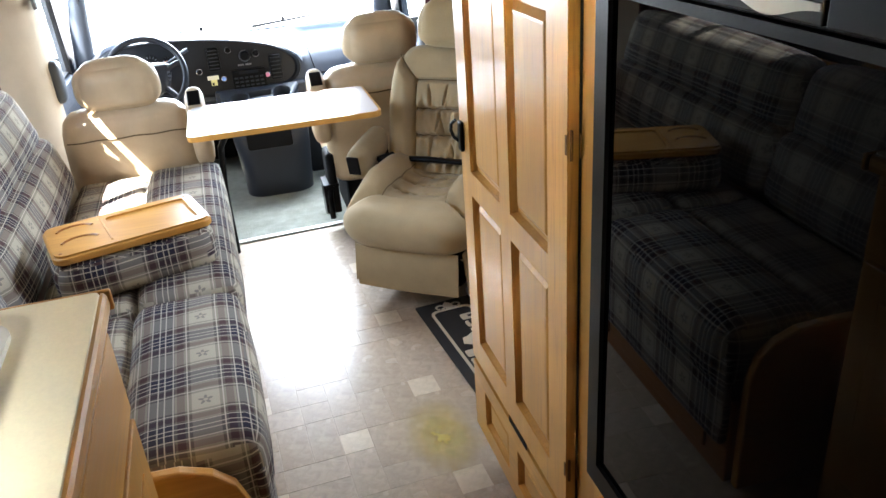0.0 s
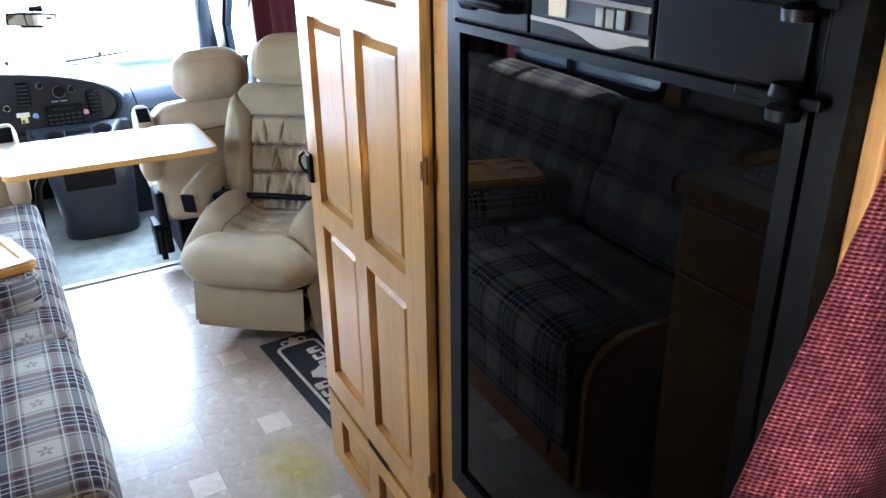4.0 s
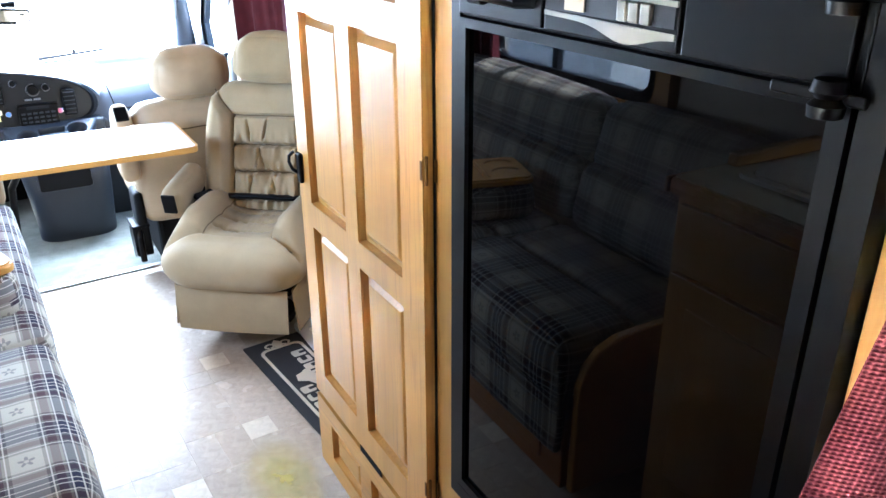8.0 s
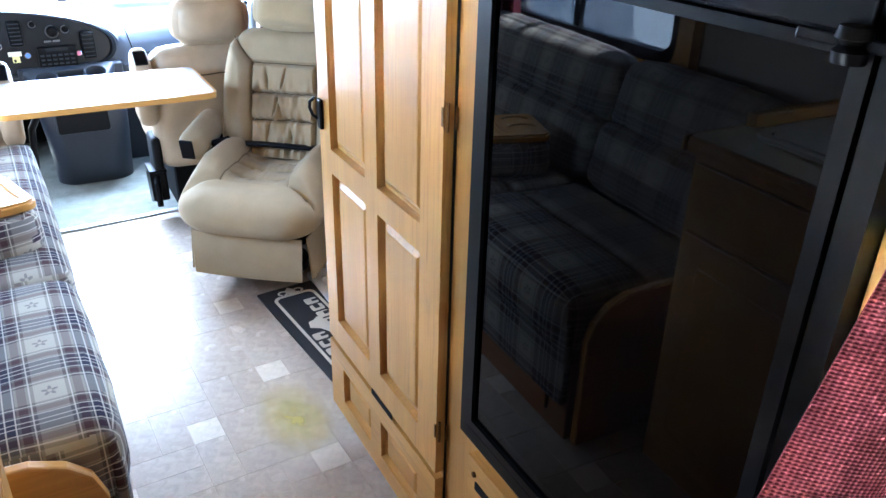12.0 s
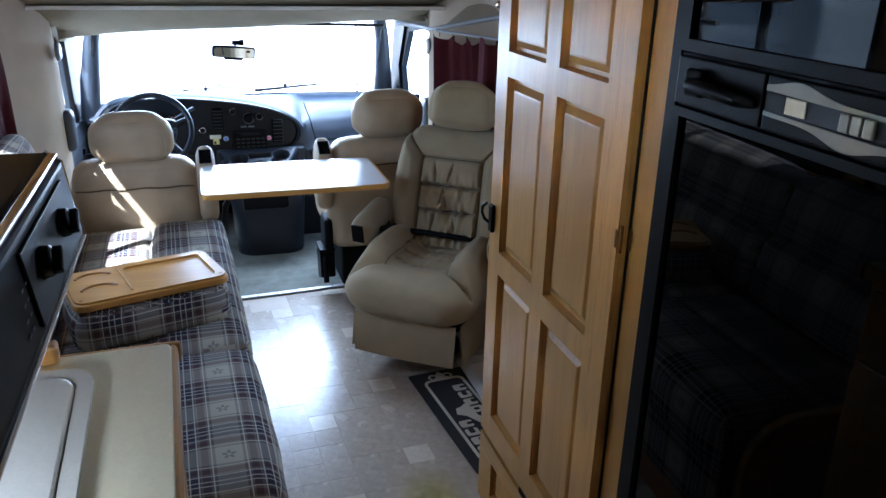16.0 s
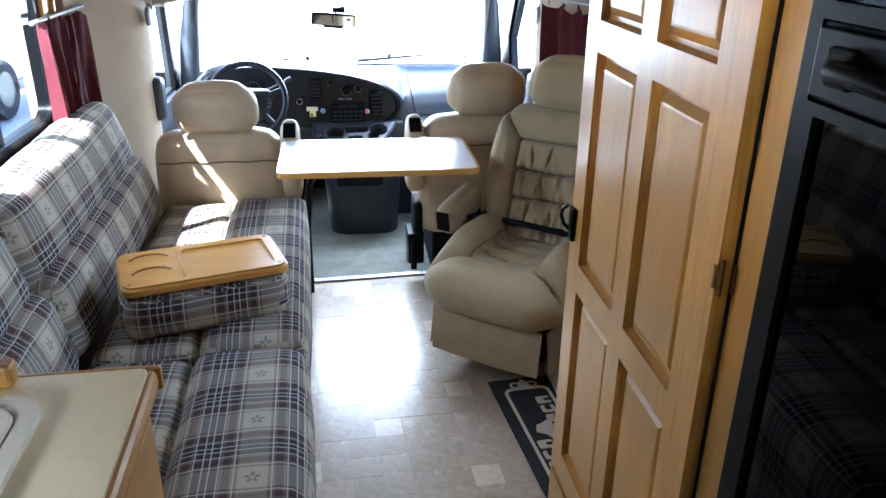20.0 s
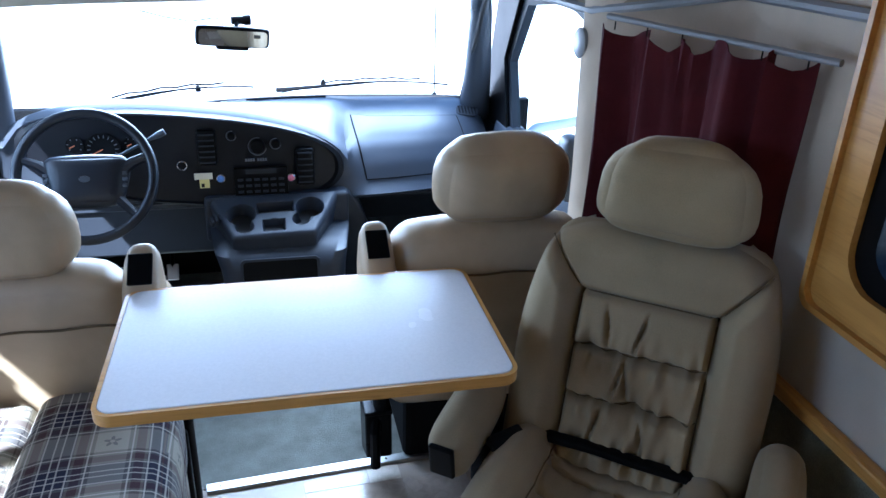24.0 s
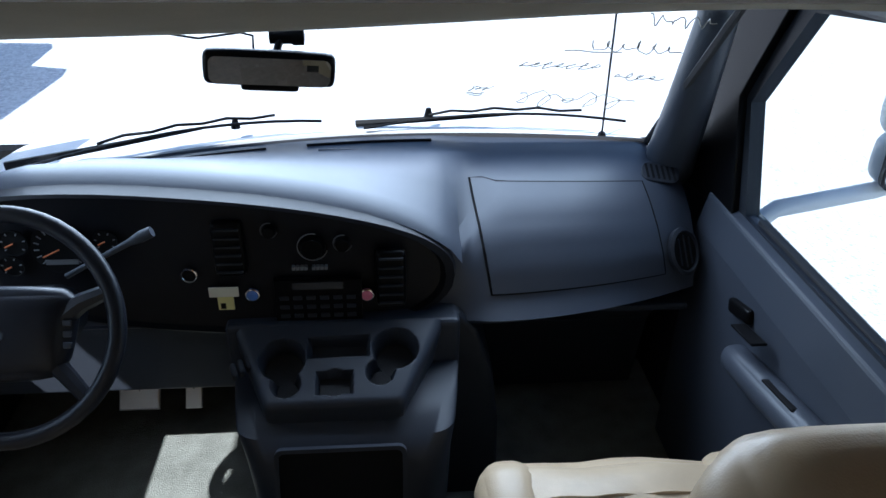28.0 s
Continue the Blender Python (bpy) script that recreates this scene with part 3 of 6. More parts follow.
# Assumed opening, sized to hold the lamp added for the counter.
house_window("window_2", -1, window_g, "assumed small dark-framed window over the galley counter", 0.5, 1)
house_window("window_3", 1, window_r, "dark-framed window with oak surround beside the swivel chair")


def curtain(name, x, y0, y1, z0, z1, folds, side, label, gather=0.0, amp=0.022, shift=0.0):
    """A pleated cloth that hangs from a rail along a side wall."""
    c = thing(name, label, "curtain", (x, (y0 + y1) / 2, z0), group="cab side curtains")
    rows = []
    for k in range(16):
        t = k / 15
        row = []
        pinch = 1 - gather * math.sin(math.pi * t) ** 2
        for j in range(folds * 10 + 1):
            s = j / (folds * 10)
            a = 2 * math.pi * folds * s + 0.9 * math.sin(3 * s + 1) + 0.7 * math.sin(11 * s + 1.5 * t)
            depth = amp * (0.70 + 0.45 * t) * (0.75 + 0.45 * math.sin(5 * s + 2)) * math.sin(a) + 0.006 * math.sin(2.3 * a + 4 * t)
            y = y0 + (y1 - y0) * (0.5 + (s - 0.5) * pinch) + 0.006 * math.sin(a * 0.5 + 3 * t)
            row.append((x + depth + shift * s, y, z1 - (z1 - z0) * t + (0.016 * math.cos(a) + 0.010 * math.sin(7 * s)) * (1 - t) ** 3))
        rows.append(row)
    part("cloth", sheet(rows, 0.002), RED_CLOTH, c, smooth=True)
    part("rail", tube([(x - shift * 0.1, y0 - 0.06, z1 + 0.02), (x + shift, y1 + 0.04, z1 + 0.02)], 0.007, 8), GREY_TRIM, c, "grey metal curtain rail")
    for j in range(folds + 1):
        part("hook", tube([(x + shift * j / folds, y0 + (y1 - y0) * j / folds, z1 + 0.014 - 0.006 * q) for q in range(4)], 0.0018, 6), BLACK_MATT, c)
    return c


curtain("curtain", XL + 0.055, 2.96, 3.44, 0.76, 1.180, 5, -1, "short wine-red pleated curtain on a metal rail", 0.10, 0.028)
curtain("curtain", XR - 0.060, 3.05, 3.49, 0.46, 1.200, 5, 1, "wine-red pleated curtain bunched behind the passenger seat", 0.04, 0.036, -0.170)

# over-cab cupboard wall, valance and soffit
over = thing("overcab_cabinet", "oak over-cab cupboards with raised-panel doors round a television", "cabinet", (MID, 3.5, 1.39))
part("carcass", box(-0.24, 1.0, 3.50, 3.60, 1.39, 1.978), OAK_X, over)
for y0, y1 in ((-0.225, 0.135), (0.535, 0.93)):
    d = part("door", moved(pierced((y0, y1), (1.405, 1.965), [(y0 + 0.075, y1 - 0.075, 1.48, 1.90)], "y", 3.482, 0.018), Matrix()), OAK_Z, over)
    bm = bmesh.new()
    rings = []
    for ins, dep in ((0, 3.492), (0.012, 3.494), (0.035, 3.484)):
        rings.append([bm.verts.new((a, dep, b)) for a, b in ((y0 + 0.075 + ins, 1.48 + ins), (y1 - 0.075 - ins, 1.48 + ins), (y1 - 0.075 - ins, 1.90 - ins), (y0 + 0.075 + ins, 1.90 - ins))])
    for p, q in zip(rings, rings[1:]):
        for k in range(4):
            bm.faces.new((p[k], p[(k + 1) % 4], q[(k + 1) % 4], q[k]))
    bm.faces.new(rings[-1])
    part("panel", bm, OAK_Z, d)
    part("hinge", box(y0 - 0.006, y0 + 0.008, 3.474, 3.483, 1.45, 1.49, 0.002), BRASS, d)
tv = thing("television", "small black tube television set in the cupboards", "television", (0.335, 3.48, 1.43))
part("case", box(0.155, 0.515, 3.455, 3.60, 1.425, 1.86, 0.012), BLACK, tv)
part("screen", moved(cushion(0.125, 0.012, 0.105, 0.011, 0.004), Matrix.Translation((0.335, 3.452, 1.715))), SCREEN, tv, "dark curved television screen", smooth=True)
part("control_strip", box(0.20, 0.47, 3.448, 3.456, 1.47, 1.53, 0.003), BLACK_MATT, tv)


def side_cabinet(side, x_face, y0, y1, label):
    c = thing("overhead_cabinet", label, "cabinet", (x_face, (y0 + y1) / 2, 1.40), group="overhead cabinets")
    xw = XL + 0.001 if side < 0 else XR - 0.001
    lo, hi = sorted((x_face, xw))
    part("carcass", box(lo, hi, y0, y1, 1.405, 1.978, 0.002), OAK_Z, c)
    n = 2 if y1 - y0 > 0.5 else 1
    for k in range(n):
        a, b = y0 + 0.02 + (y1 - y0 - 0.04) * k / n, y0 + 0.02 + (y1 - y0 - 0.04) * (k + 1) / n - 0.01
        xd = x_face - 0.019 if side > 0 else x_face
        d = part("door", pierced((a, b), (1.42, 1.96), [(a + 0.06, b - 0.06, 1.49, 1.89)], "x", xd, 0.019), OAK_Z, c)
        part("panel", box(xd + 0.006, xd + 0.013, a + 0.058, b - 0.058, 1.488, 1.892), OAK_Z, d)
        part("handle", tube([(xd - side * -0.02 if side < 0 else xd, b - 0.03 if side < 0 else a + 0.03, 1.53 + 0.016 * q) for q in range(-2, 3)], [0.003, 0.006, 0.007, 0.006, 0.003], 8), BRASS, d, "brass pull")
    return c


side_cabinet(1, 0.92, 2.72, 3.478, "oak overhead cabinet on the entry side, doors shut")
side_cabinet(-1, -0.26, 2.50, 3.478, "oak overhead cabinet above the sofa, doors shut")
upper = thing("galley_cabinet", "oak overhead cabinet above the galley with a pale rounded underside", "cabinet", (-0.4, 1.2, 1.5))
part("carcass", box(XL + 0.001, -0.30, 0.05, 1.95, 1.52, 1.978, 0.003), OAK_Z, upper)
for k in range(3):
    part("door", box(-0.30, -0.281, 0.08 + 0.62 * k, 0.68 + 0.62 * k, 1.54, 1.96, 0.004), OAK_Z, upper)
part("light_rail", box(XL + 0.001, -0.29, 0.05, 1.95, 1.475, 1.52, 0.02, 3), WHITE, upper, "white rounded lower edge")

rows = []
PROFILE = ((3.498, 1.392), (3.60, 1.350), (3.74, 1.290), (3.88, 1.240), (3.95, 1.222), (3.99, 1.221), (4.03, 1.232), (4.18, 1.236), (4.36, 1.215))
for j in range(29):
    s = j / 28
    x = XL + (XR - XL) * s
    e = abs(x - MID) / 1.02
    sag = 0.005 * math.sin(9 * s) + 0.09 * (s - 0.5) - 0.018
    xc = max(-0.45, min(1.21, x))
    rows.append([(x if y < 3.72 else xc, y - (0.20 * e**4 if y > 3.9 else 0.0), z + sag * max(0.0, min(1.0, (y - 3.5) * 2.2)) - (0.03 * e**4 if y > 3.9 else 0)) for y, z in PROFILE])
soffit = part("cab_headliner", sheet(rows, -0.02), CAB_LINER_SHADED, smooth=True)
tagged(soffit, "padded cream cab headliner above the windscreen, shade put into its colour", "headliner", kind="structure")
roof = part("cab_roof", box(-0.50, 1.26, 3.62, 4.36, 1.30, 1.315), WHITE)
tagged(roof, "white over-cab shell", "roof", kind="structure")
# Unseen block, sized so its shadow falls on the ground beside the cab.
rows_out = part("overcab_shade_block", box(XL - 0.06, XR + 0.06, 3.62, 4.00, 1.42, 2.03), WHITE)
tagged(rows_out, "unseen white over-cab block that shades the ground", "roof", kind="structure")
for side in (-1, 1):
    sn = thing("snap_rail", "pale curved trim rail with round studs below the cabinet", "trim", (0, 0, 0), kind="structure")
    xs = XL + 0.012 if side < 0 else XR - 0.012
    line = [(xs, 2.9, 1.30), (xs, 3.35, 1.29), (1.265, 3.52, 1.245), (1.195, 3.67, 1.212), (1.195, 4.00, 1.203), (1.185, 4.34, 1.180)] if side > 0 else [(xs, 2.9, 1.30), (xs, 3.35, 1.30), (xs + 0.08, 3.62, 1.285), (xs + 0.20, 3.9, 1.235), (xs + 0.26, 4.15, 1.19)]
    if side > 0:
        rise = [[(x + 0.004 + 0.10 * q, y, z + 0.004 + 0.17 * q) for x, y, z in [line[1]] + [line[k] for k in (2, 3, 4, 5)]] for q in (0, 0.25, 0.5, 0.75, 1.0)]
        part("side_liner", sheet(rise, 0.006), CAB_LINER_SHADED, sn, "olive-beige liner above the cab door, darkened as in shade", smooth=True)
    part("rail", tube(line, 0.012, 8), GREY_TRIM, sn, smooth=True)
    for y in (3.02, 3.32):
        part("stud", lathe([(0.016, 0), (0.014, 0.012), (0.006, 0.018)], 14, Matrix.Translation((xs - side * 0.004, y, 1.345)) @ pose(0, 0, 0, 0, -90 * side, 0)), CHROME, sn, smooth=True)

firewall = part("firewall", box(XL - 0.06, XR + 0.06, 4.84, 4.88, -0.06, 0.700), BLACK_MATT)
tagged(firewall, "dark bulkhead below the windscreen", "bulkhead", kind="structure")
for s, x in ((-1, -0.50), (1, 1.26)):
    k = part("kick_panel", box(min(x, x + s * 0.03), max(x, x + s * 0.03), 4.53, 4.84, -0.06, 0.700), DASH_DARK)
    tagged(k, "dark kick panel beside the footwell", "trim", kind="structure")

# ---- pantry and refrigerator wall ----
PX = 0.800
pantry = thing("pantry_cabinet", "tall varnished oak pantry cabinet with a six-panel door", "cabinet", (1.0, 1.5, 0))
part("carcass", box(PX + 0.022, XR - 0.001, 1.172, 1.796, 0.115, 1.978), OAK_Z, pantry)
part("plinth", box(PX + 0.09, XR - 0.001, 1.172, 1.780, 0.0, 0.1145), OAK_Y, pantry, "recessed dark oak plinth")
part("face_frame", pierced((1.084, 1.798), (0.112, 1.978), [(1.200, 1.760, 0.15, 1.96)], "x", PX + 0.0005, 0.022), OAK_Z, pantry)
Ya, Yb, Yc, Yd = 1.262, 1.452, 1.512, 1.706
holes = [(a, b, lo, hi) for a, b in ((Ya, Yb), (Yc, Yd)) for lo, hi in ((0.420, 0.820), (0.878, 1.293), (1.347, 1.87))]
pdoor = part("door", door_frame(1.182, 1.772, 0.350, 1.940, PX - 0.020, PX, holes), OAK_Z, pantry, "oak door with six raised panels, closed")
for a, b, lo, hi in holes:
    raised_panel(a, b, lo, hi, PX - 0.014, OAK_Z, pdoor)
part("shadow_gap", box(PX - 0.001, PX + 0.0003, 1.1735, 1.1815, 0.14, 1.95), BLACK_MATT, pantry, "dark gap beside the door")
for z in (0.459, 1.100, 1.80):
    h = part("hinge", box(PX - 0.004, PX - 0.0012, 1.1665, 1.1732, z - 0.019, z + 0.019, 0.001), BRASS, pdoor, "aged brass hinge")
    part("leaf", box(PX - 0.0218, PX - 0.0203, 1.1825, 1.188, z - 0.016, z + 0.016, 0.0005), BRASS, h)
    part("pin", tube([(PX - 0.0150, 1.1775, z - 0.024), (PX - 0.0150, 1.1775, z + 0.024)], 0.0028, 8), BRASS, h)
latch = part("latch", box(PX - 0.030, PX - 0.0205, 1.738, 1.762, 0.915, 0.985, 0.004), BLACK, pdoor, "black slam latch with a curved lever")
part("lever", tube([(PX - 0.029, 1.756, 0.938), (PX - 0.037, 1.766, 0.944), (PX - 0.040, 1.778, 0.958), (PX - 0.038, 1.780, 0.972), (PX - 0.030, 1.772, 0.982)], 0.0040, 8), BLACK, latch, smooth=True)
pdrawer = part("drawer_front", door_frame(1.182, 1.772, 0.128, 0.334, PX - 0.020, PX, [(Ya, Yb, 0.180, 0.284), (Yc, Yd - 0.02, 0.180, 0.284)]), OAK_Y, pantry, "oak drawer front with two raised panels")
for a, b in ((Ya, Yb), (Yc, Yd - 0.02)):
    raised_panel(a, b, 0.180, 0.284, PX - 0.014, OAK_Y, pdrawer)
part("pull_slot", box(PX - 0.0215, PX - 0.0195, 1.390, 1.500, 0.336, 0.352, 0.0), BLACK_MATT, pdrawer, "dark finger slot")

fridge_case = thing("refrigerator_surround", "oak face frame round the refrigerator", "cabinet", (0.9, 0.75, 0))
part("top_rail", box(PX + 0.0005, PX + 0.022, 0.36, 1.0835, 1.86, 1.978), OAK_Y, fridge_case)
part("stile", box(PX - 0.006, PX + 0.022, 0.4440, 0.462, 0.0, 1.978, 0.003), OAK_Z, fridge_case)
part("end_board", box(PX - 0.002, PX + 0.022, 0.335, 0.4435, 0.0, 1.978, 0.003), OAK_Z, fridge_case)
part("side", box(PX + 0.022, XR - 0.001, 0.36, 0.38, 0.0, 1.978), OAK_Z, fridge_case)
part("base_rail", box(PX + 0.0005, PX + 0.022, 0.4625, 1.0835, 0.0, 0.545), OAK_Y, fridge_case)
bdoor = part("door", door_frame(0.50, 1.06, 0.06, 0.500, PX - 0.019, PX, [(0.565, 0.995, 0.125, 0.435)]), OAK_Y, fridge_case, "oak hatch below the refrigerator")
raised_panel(0.565, 0.995, 0.125, 0.435, PX - 0.013, OAK_Y, bdoor)
part("button", lathe([(0.006, 0), (0.005, 0.004)], 10, pose(PX - 0.0195, 1.035, 0.470, 0, -90, 0)), BRASS, bdoor)
part("vent_slot", box(PX - 0.0215, PX - 0.0185, 0.93, 1.03, 0.440, 0.457), BLACK_MATT, bdoor)

fridge = thing("refrigerator", "black two-door refrigerator with glossy dark glass panels", "refrigerator", (1.0, 0.77, 0.55))
FX = 0.775
part("body", box(FX + 0.035, XR - 0.05, 0.485, 1.06, 0.56, 1.85), BLACK_MATT, fridge)
part("frame", pierced((0.464, 1.078), (0.548, 1.858), [(0.490, 1.056, 0.574, 1.832)], "x", FX - 0.003, 0.040), BLACK, fridge, "black plastic outer frame")


def fridge_door(z0, z1, name):
    d = part(name, frame_ring([(0.494, z0), (1.052, z0), (1.052, z1), (0.494, z1)], [(0.512, z0 + 0.016), (1.038, z0 + 0.016), (1.038, z1 - 0.012), (0.512, z1 - 0.012)], 0.03, "x", FX - 0.006), BLACK, fridge)
    part("glass_panel", box(FX + 0.001, FX + 0.02, 0.5115, 1.0385, z0 + 0.0155, z1 - 0.0115), BLACK_GLASS, d, "mirror-like black glass door panel")
    return d


lower = fridge_door(0.580, 1.350, "lower_door")
fridge_door(1.426, 1.828, "freezer_door")
band = part("control_band", box(FX - 0.001, FX + 0.03, 0.492, 1.054, 1.3515, 1.4245, 0.002), BLACK, fridge, "black control band with a silver wave")
for y0, y1 in ((0.500, 0.663), (0.668, 0.866), (0.871, 1.048)):
    part("band_plate", box(FX - 0.010, FX - 0.0005, y0, y1, 1.356, 1.420, 0.002), BLACK, band)


def ribbon(top):
    """A silver band across the middle plate, with one wavy edge."""
    lo, hi = [], []
    for k in range(25):
        q = k / 24
        y = 0.864 - 0.194 * q
        bell = math.exp(-(((q - (0.28 if top else 0.66)) / 0.20) ** 2))
        a = (1.404 if top else 1.376) - 0.004 * q
        lo.append((y, a - (0.002 if top else 0.003 + 0.013 * bell)))
        hi.append((y, a + (0.003 + 0.012 * bell if top else 0.002)))
    return lo + hi[::-1]


for top in (True, False):
    part("wave", prism(ribbon(top), -0.0015, "x", FX - 0.0102), SILVER, band, "silver wave inlay")
part("display_strip", box(FX - 0.0112, FX - 0.0101, 0.672, 0.862, 1.3785, 1.4005), DASH_DARK, band, "dark slate control strip")
part("badge", box(FX - 0.0135, FX - 0.0113, 0.796, 0.828, 1.381, 1.400, 0.001), CREAM_INK, band, "small plain silver badge")
for k in range(3):
    part("button", box(FX - 0.0165, FX - 0.0113, 0.699 + 0.016 * k, 0.712 + 0.016 * k, 1.379, 1.3985, 0.0015), SILVER, band, "square tan push button")
hd = part("handle", tube([(FX - 0.010, 1.000, 1.384), (FX - 0.026, 0.992, 1.388), (FX - 0.030, 0.95, 1.389), (FX - 0.026, 0.895, 1.385), (FX - 0.010, 0.884, 1.382)], [0.007, 0.010, 0.010, 0.009, 0.006], 10), BLACK, fridge, "black moulded door handle", smooth=True)
part("catch", box(FX - 0.024, FX - 0.0105, 0.975, 1.012, 1.372, 1.408, 0.005), BLACK_MATT, hd)
part("latch_plate", box(FX - 0.0285, FX - 0.0255, 0.930, 0.952, 1.378, 1.394, 0.001), SILVER, hd, "small worn metal latch plate")
for z in (1.350, 1.424):
    hb = part("hinge", box(FX - 0.016, FX - 0.0105, 0.478, 0.560, z - 0.005, z + 0.005, 0.002), BLACK, fridge, "black hinge bracket")
    part("pivot", lathe([(0.013, -0.014), (0.014, -0.005), (0.009, 0.0), (0.014, 0.005), (0.012, 0.014)], 14, Matrix.Translation((FX - 0.020, 0.505, z))), BLACK, hb, smooth=True)

# red curtain bunched at the doorway behind the refrigerator
net = thing("doorway_curtain", "coarse-woven red curtain with a cream lining, beside the refrigerator", "curtain", (0.75, 0.32, 0.1))


def net_edge(z):
    """The free edge of the curtain, drawn aside towards the top."""
    return 0.622 + 0.400 * (z - 1.24) if 1.0 < z < 1.50 else (0.726 + 0.10 * (z - 1.50) if z >= 1.50 else 0.526 + 0.10 * (z - 1.0))


def net_row(z, s0, s1, cols, back):
    row = []
    for j in range(cols + 1):
        q = s0 + (s1 - s0) * j / cols
        roll = 0.035 * max(0.0, 1 - q / 0.045) ** 2
        row.append((net_edge(z) + q - roll * 0.2, 0.322 + roll - 0.30 * max(0, q - 0.03) ** 1.5 + 0.006 * math.sin(34 * q + 2 * z) - back, z))
    return row


def net_cloth(name, s0, s1, cols, back, mat, label=""):
    bm = sheet([net_row(0.08 + 1.86 * k / 40, s0, s1, cols, back) for k in range(41)], 0.002)
    layer = bm.loops.layers.uv.verify()
    for f in bm.faces:
        for lo in f.loops:
            lo[layer].uv = (lo.vert.co.x - net_edge(lo.vert.co.z), lo.vert.co.z)
    return part(name, bm, mat, net, label, smooth=True)


net_cloth("cloth", 0.0, 0.112, 24, 0.0, RED_NET)
net_cloth("hem", 0.068, 0.116, 10, 0.006, RED_NET, "second fold of the red weave")
part("hem_stitch", tube([net_row(0.08 + 1.86 * k / 40, 0.067, 0.068, 1, 0.007)[0] for k in range(41)], 0.0011, 6), CREAM_INK, net, "pale stitched edge")
net_cloth("lining", 0.117, 0.26, 12, 0.012, SINK_WHITE, "cream lining")
part("rail", tube([(0.66, 0.330, 1.952), (1.05, 0.330, 1.952)], 0.008, 8), ALU, net)

# ---- galley ----
galley = thing("kitchen_cabinet", "oak kitchen base cabinet with plain end panel", "cabinet", (-0.3, 0.8, 0))
part("carcass", box(XL + 0.001, 0.030, -0.6, 1.322, 0.0, 0.893, 0.002), OAK_Z, galley)
for k in range(4):
    d = part("door", box(0.0305, 0.048, -0.60 + 0.48 * k, -0.14 + 0.48 * k, 0.08, 0.70, 0.003), OAK_Z, galley)
    part("drawer_front", box(0.0305, 0.048, -0.60 + 0.48 * k, -0.14 + 0.48 * k, 0.72, 0.87, 0.003), OAK_Y, galley)
    part("panel", box(0.0475, 0.051, -0.54 + 0.48 * k, -0.20 + 0.48 * k, 0.15, 0.63, 0.003), OAK_Z, d)
top = thing("countertop", "cream laminate counter with an oak front edge", "countertop", (-0.3, 0.4, 0.9))
part("slab", prism(round_rect(XL + 0.002, 0.048, -0.6, 1.330, 0.014), 0.030, "z", 0.8985, 0.002), COUNTER, top)
part("oak_edge", prism([(0.0482, 0.890), (0.055, 0.892), (0.058, 0.905), (0.057, 0.920), (0.053, 0.926), (0.0482, 0.927)], 1.925, "y", -0.6), OAK_Y, top, "rounded oak edge strip")
part("oak_end", box(XL + 0.002, 0.062, 1.3305, 1.342, 0.890, 0.9265, 0.004), OAK_X, top, "oak end strip")
part("end_block", box(-0.42, -0.118, 1.300, 1.329, 0.9287, 0.962, 0.006), OAK_X, top, "short oak upstand")
sink = thing("sink_cover", "white plastic sink cover with a raised rounded rim", "sink", (-0.32, 0.9, 0.93))
part("rim", frame_ring(round_rect(-0.55, -0.062, 0.50, 1.268, 0.05), round_rect(-0.525, -0.084, 0.525, 1.243, 0.04), 0.010, "z", 0.9288), SINK_WHITE, sink, smooth=True)
part("lid", prism(round_rect(-0.5245, -0.0866, 0.527, 1.241, 0.040), 0.013, "z", 0.9288, 0.004), SINK_WHITE, sink)
part("gutter", box(-0.0862, -0.0845, 0.56, 1.225, 0.9288, 0.934, 0.0004), BLACK_MATT, sink, "dark gap beside the lid")
part("finger_hole", prism(round_rect(-0.20, -0.165, 0.80, 0.835, 0.012), 0.0015, "z", 0.9416), BLACK_MATT, sink)

HOOD_AT = Vector((0.0, 0.13, -0.088))
hood = thing("range_hood", "black range hood with two control knobs and chrome trim", "range hood", (-0.3, 0.5, 1.33))
part("body", prism([(XL + 0.002, 1.285), (-0.032, 1.290), (-0.022, 1.300), (-0.034, 1.390), (-0.050, 1.402), (XL + 0.002, 1.408)], 0.55, "y", 0.42, 0.004), BLACK, hood)
for x, z in ((-0.042, 1.398), (-0.024, 1.2955)):
    part("trim", box(x - 0.006, x + 0.005, 0.422, 0.968, z - 0.0025, z + 0.003, 0.002), CHROME, hood, "chrome trim strip")
part("end_trim", tube([(-0.026, 0.971, 1.300), (-0.036, 0.971, 1.390), (-0.052, 0.971, 1.402)], 0.003, 6), CHROME, hood, "chrome end strip")
part("control_panel", moved(box(-0.002, 0.002, -0.12, 0.12, -0.036, 0.036, 0.001), pose(-0.0265, 0.80, 1.345, 0, -7.3, 0)), CLUSTER, hood)
for y in (0.738, 0.855):
    k = part("knob", lathe([(0.016, 0), (0.015, 0.008), (0.012, 0.010)], 18, pose(-0.0245, y, 1.350, 0, 83, 0)), BLACK, hood, "black rotary knob", smooth=True)
    part("grip", moved(box(-0.0035, 0.0035, -0.015, 0.015, 0.008, 0.018, 0.002), pose(-0.0245, y, 1.350, 0, 83, 0) @ pose(0, 0, 0, 0, 0, 35)), BLACK, k)
for i in range(8):
    part("marking", moved(box(0.0022, 0.003, -0.004, 0.004, -0.001, 0.001), pose(-0.0265, 0.655 - 0.015 * (i % 2), 1.320 + 0.014 * (i // 2), 0, -7.3, 0)), INK, hood)

hood.location += HOOD_AT
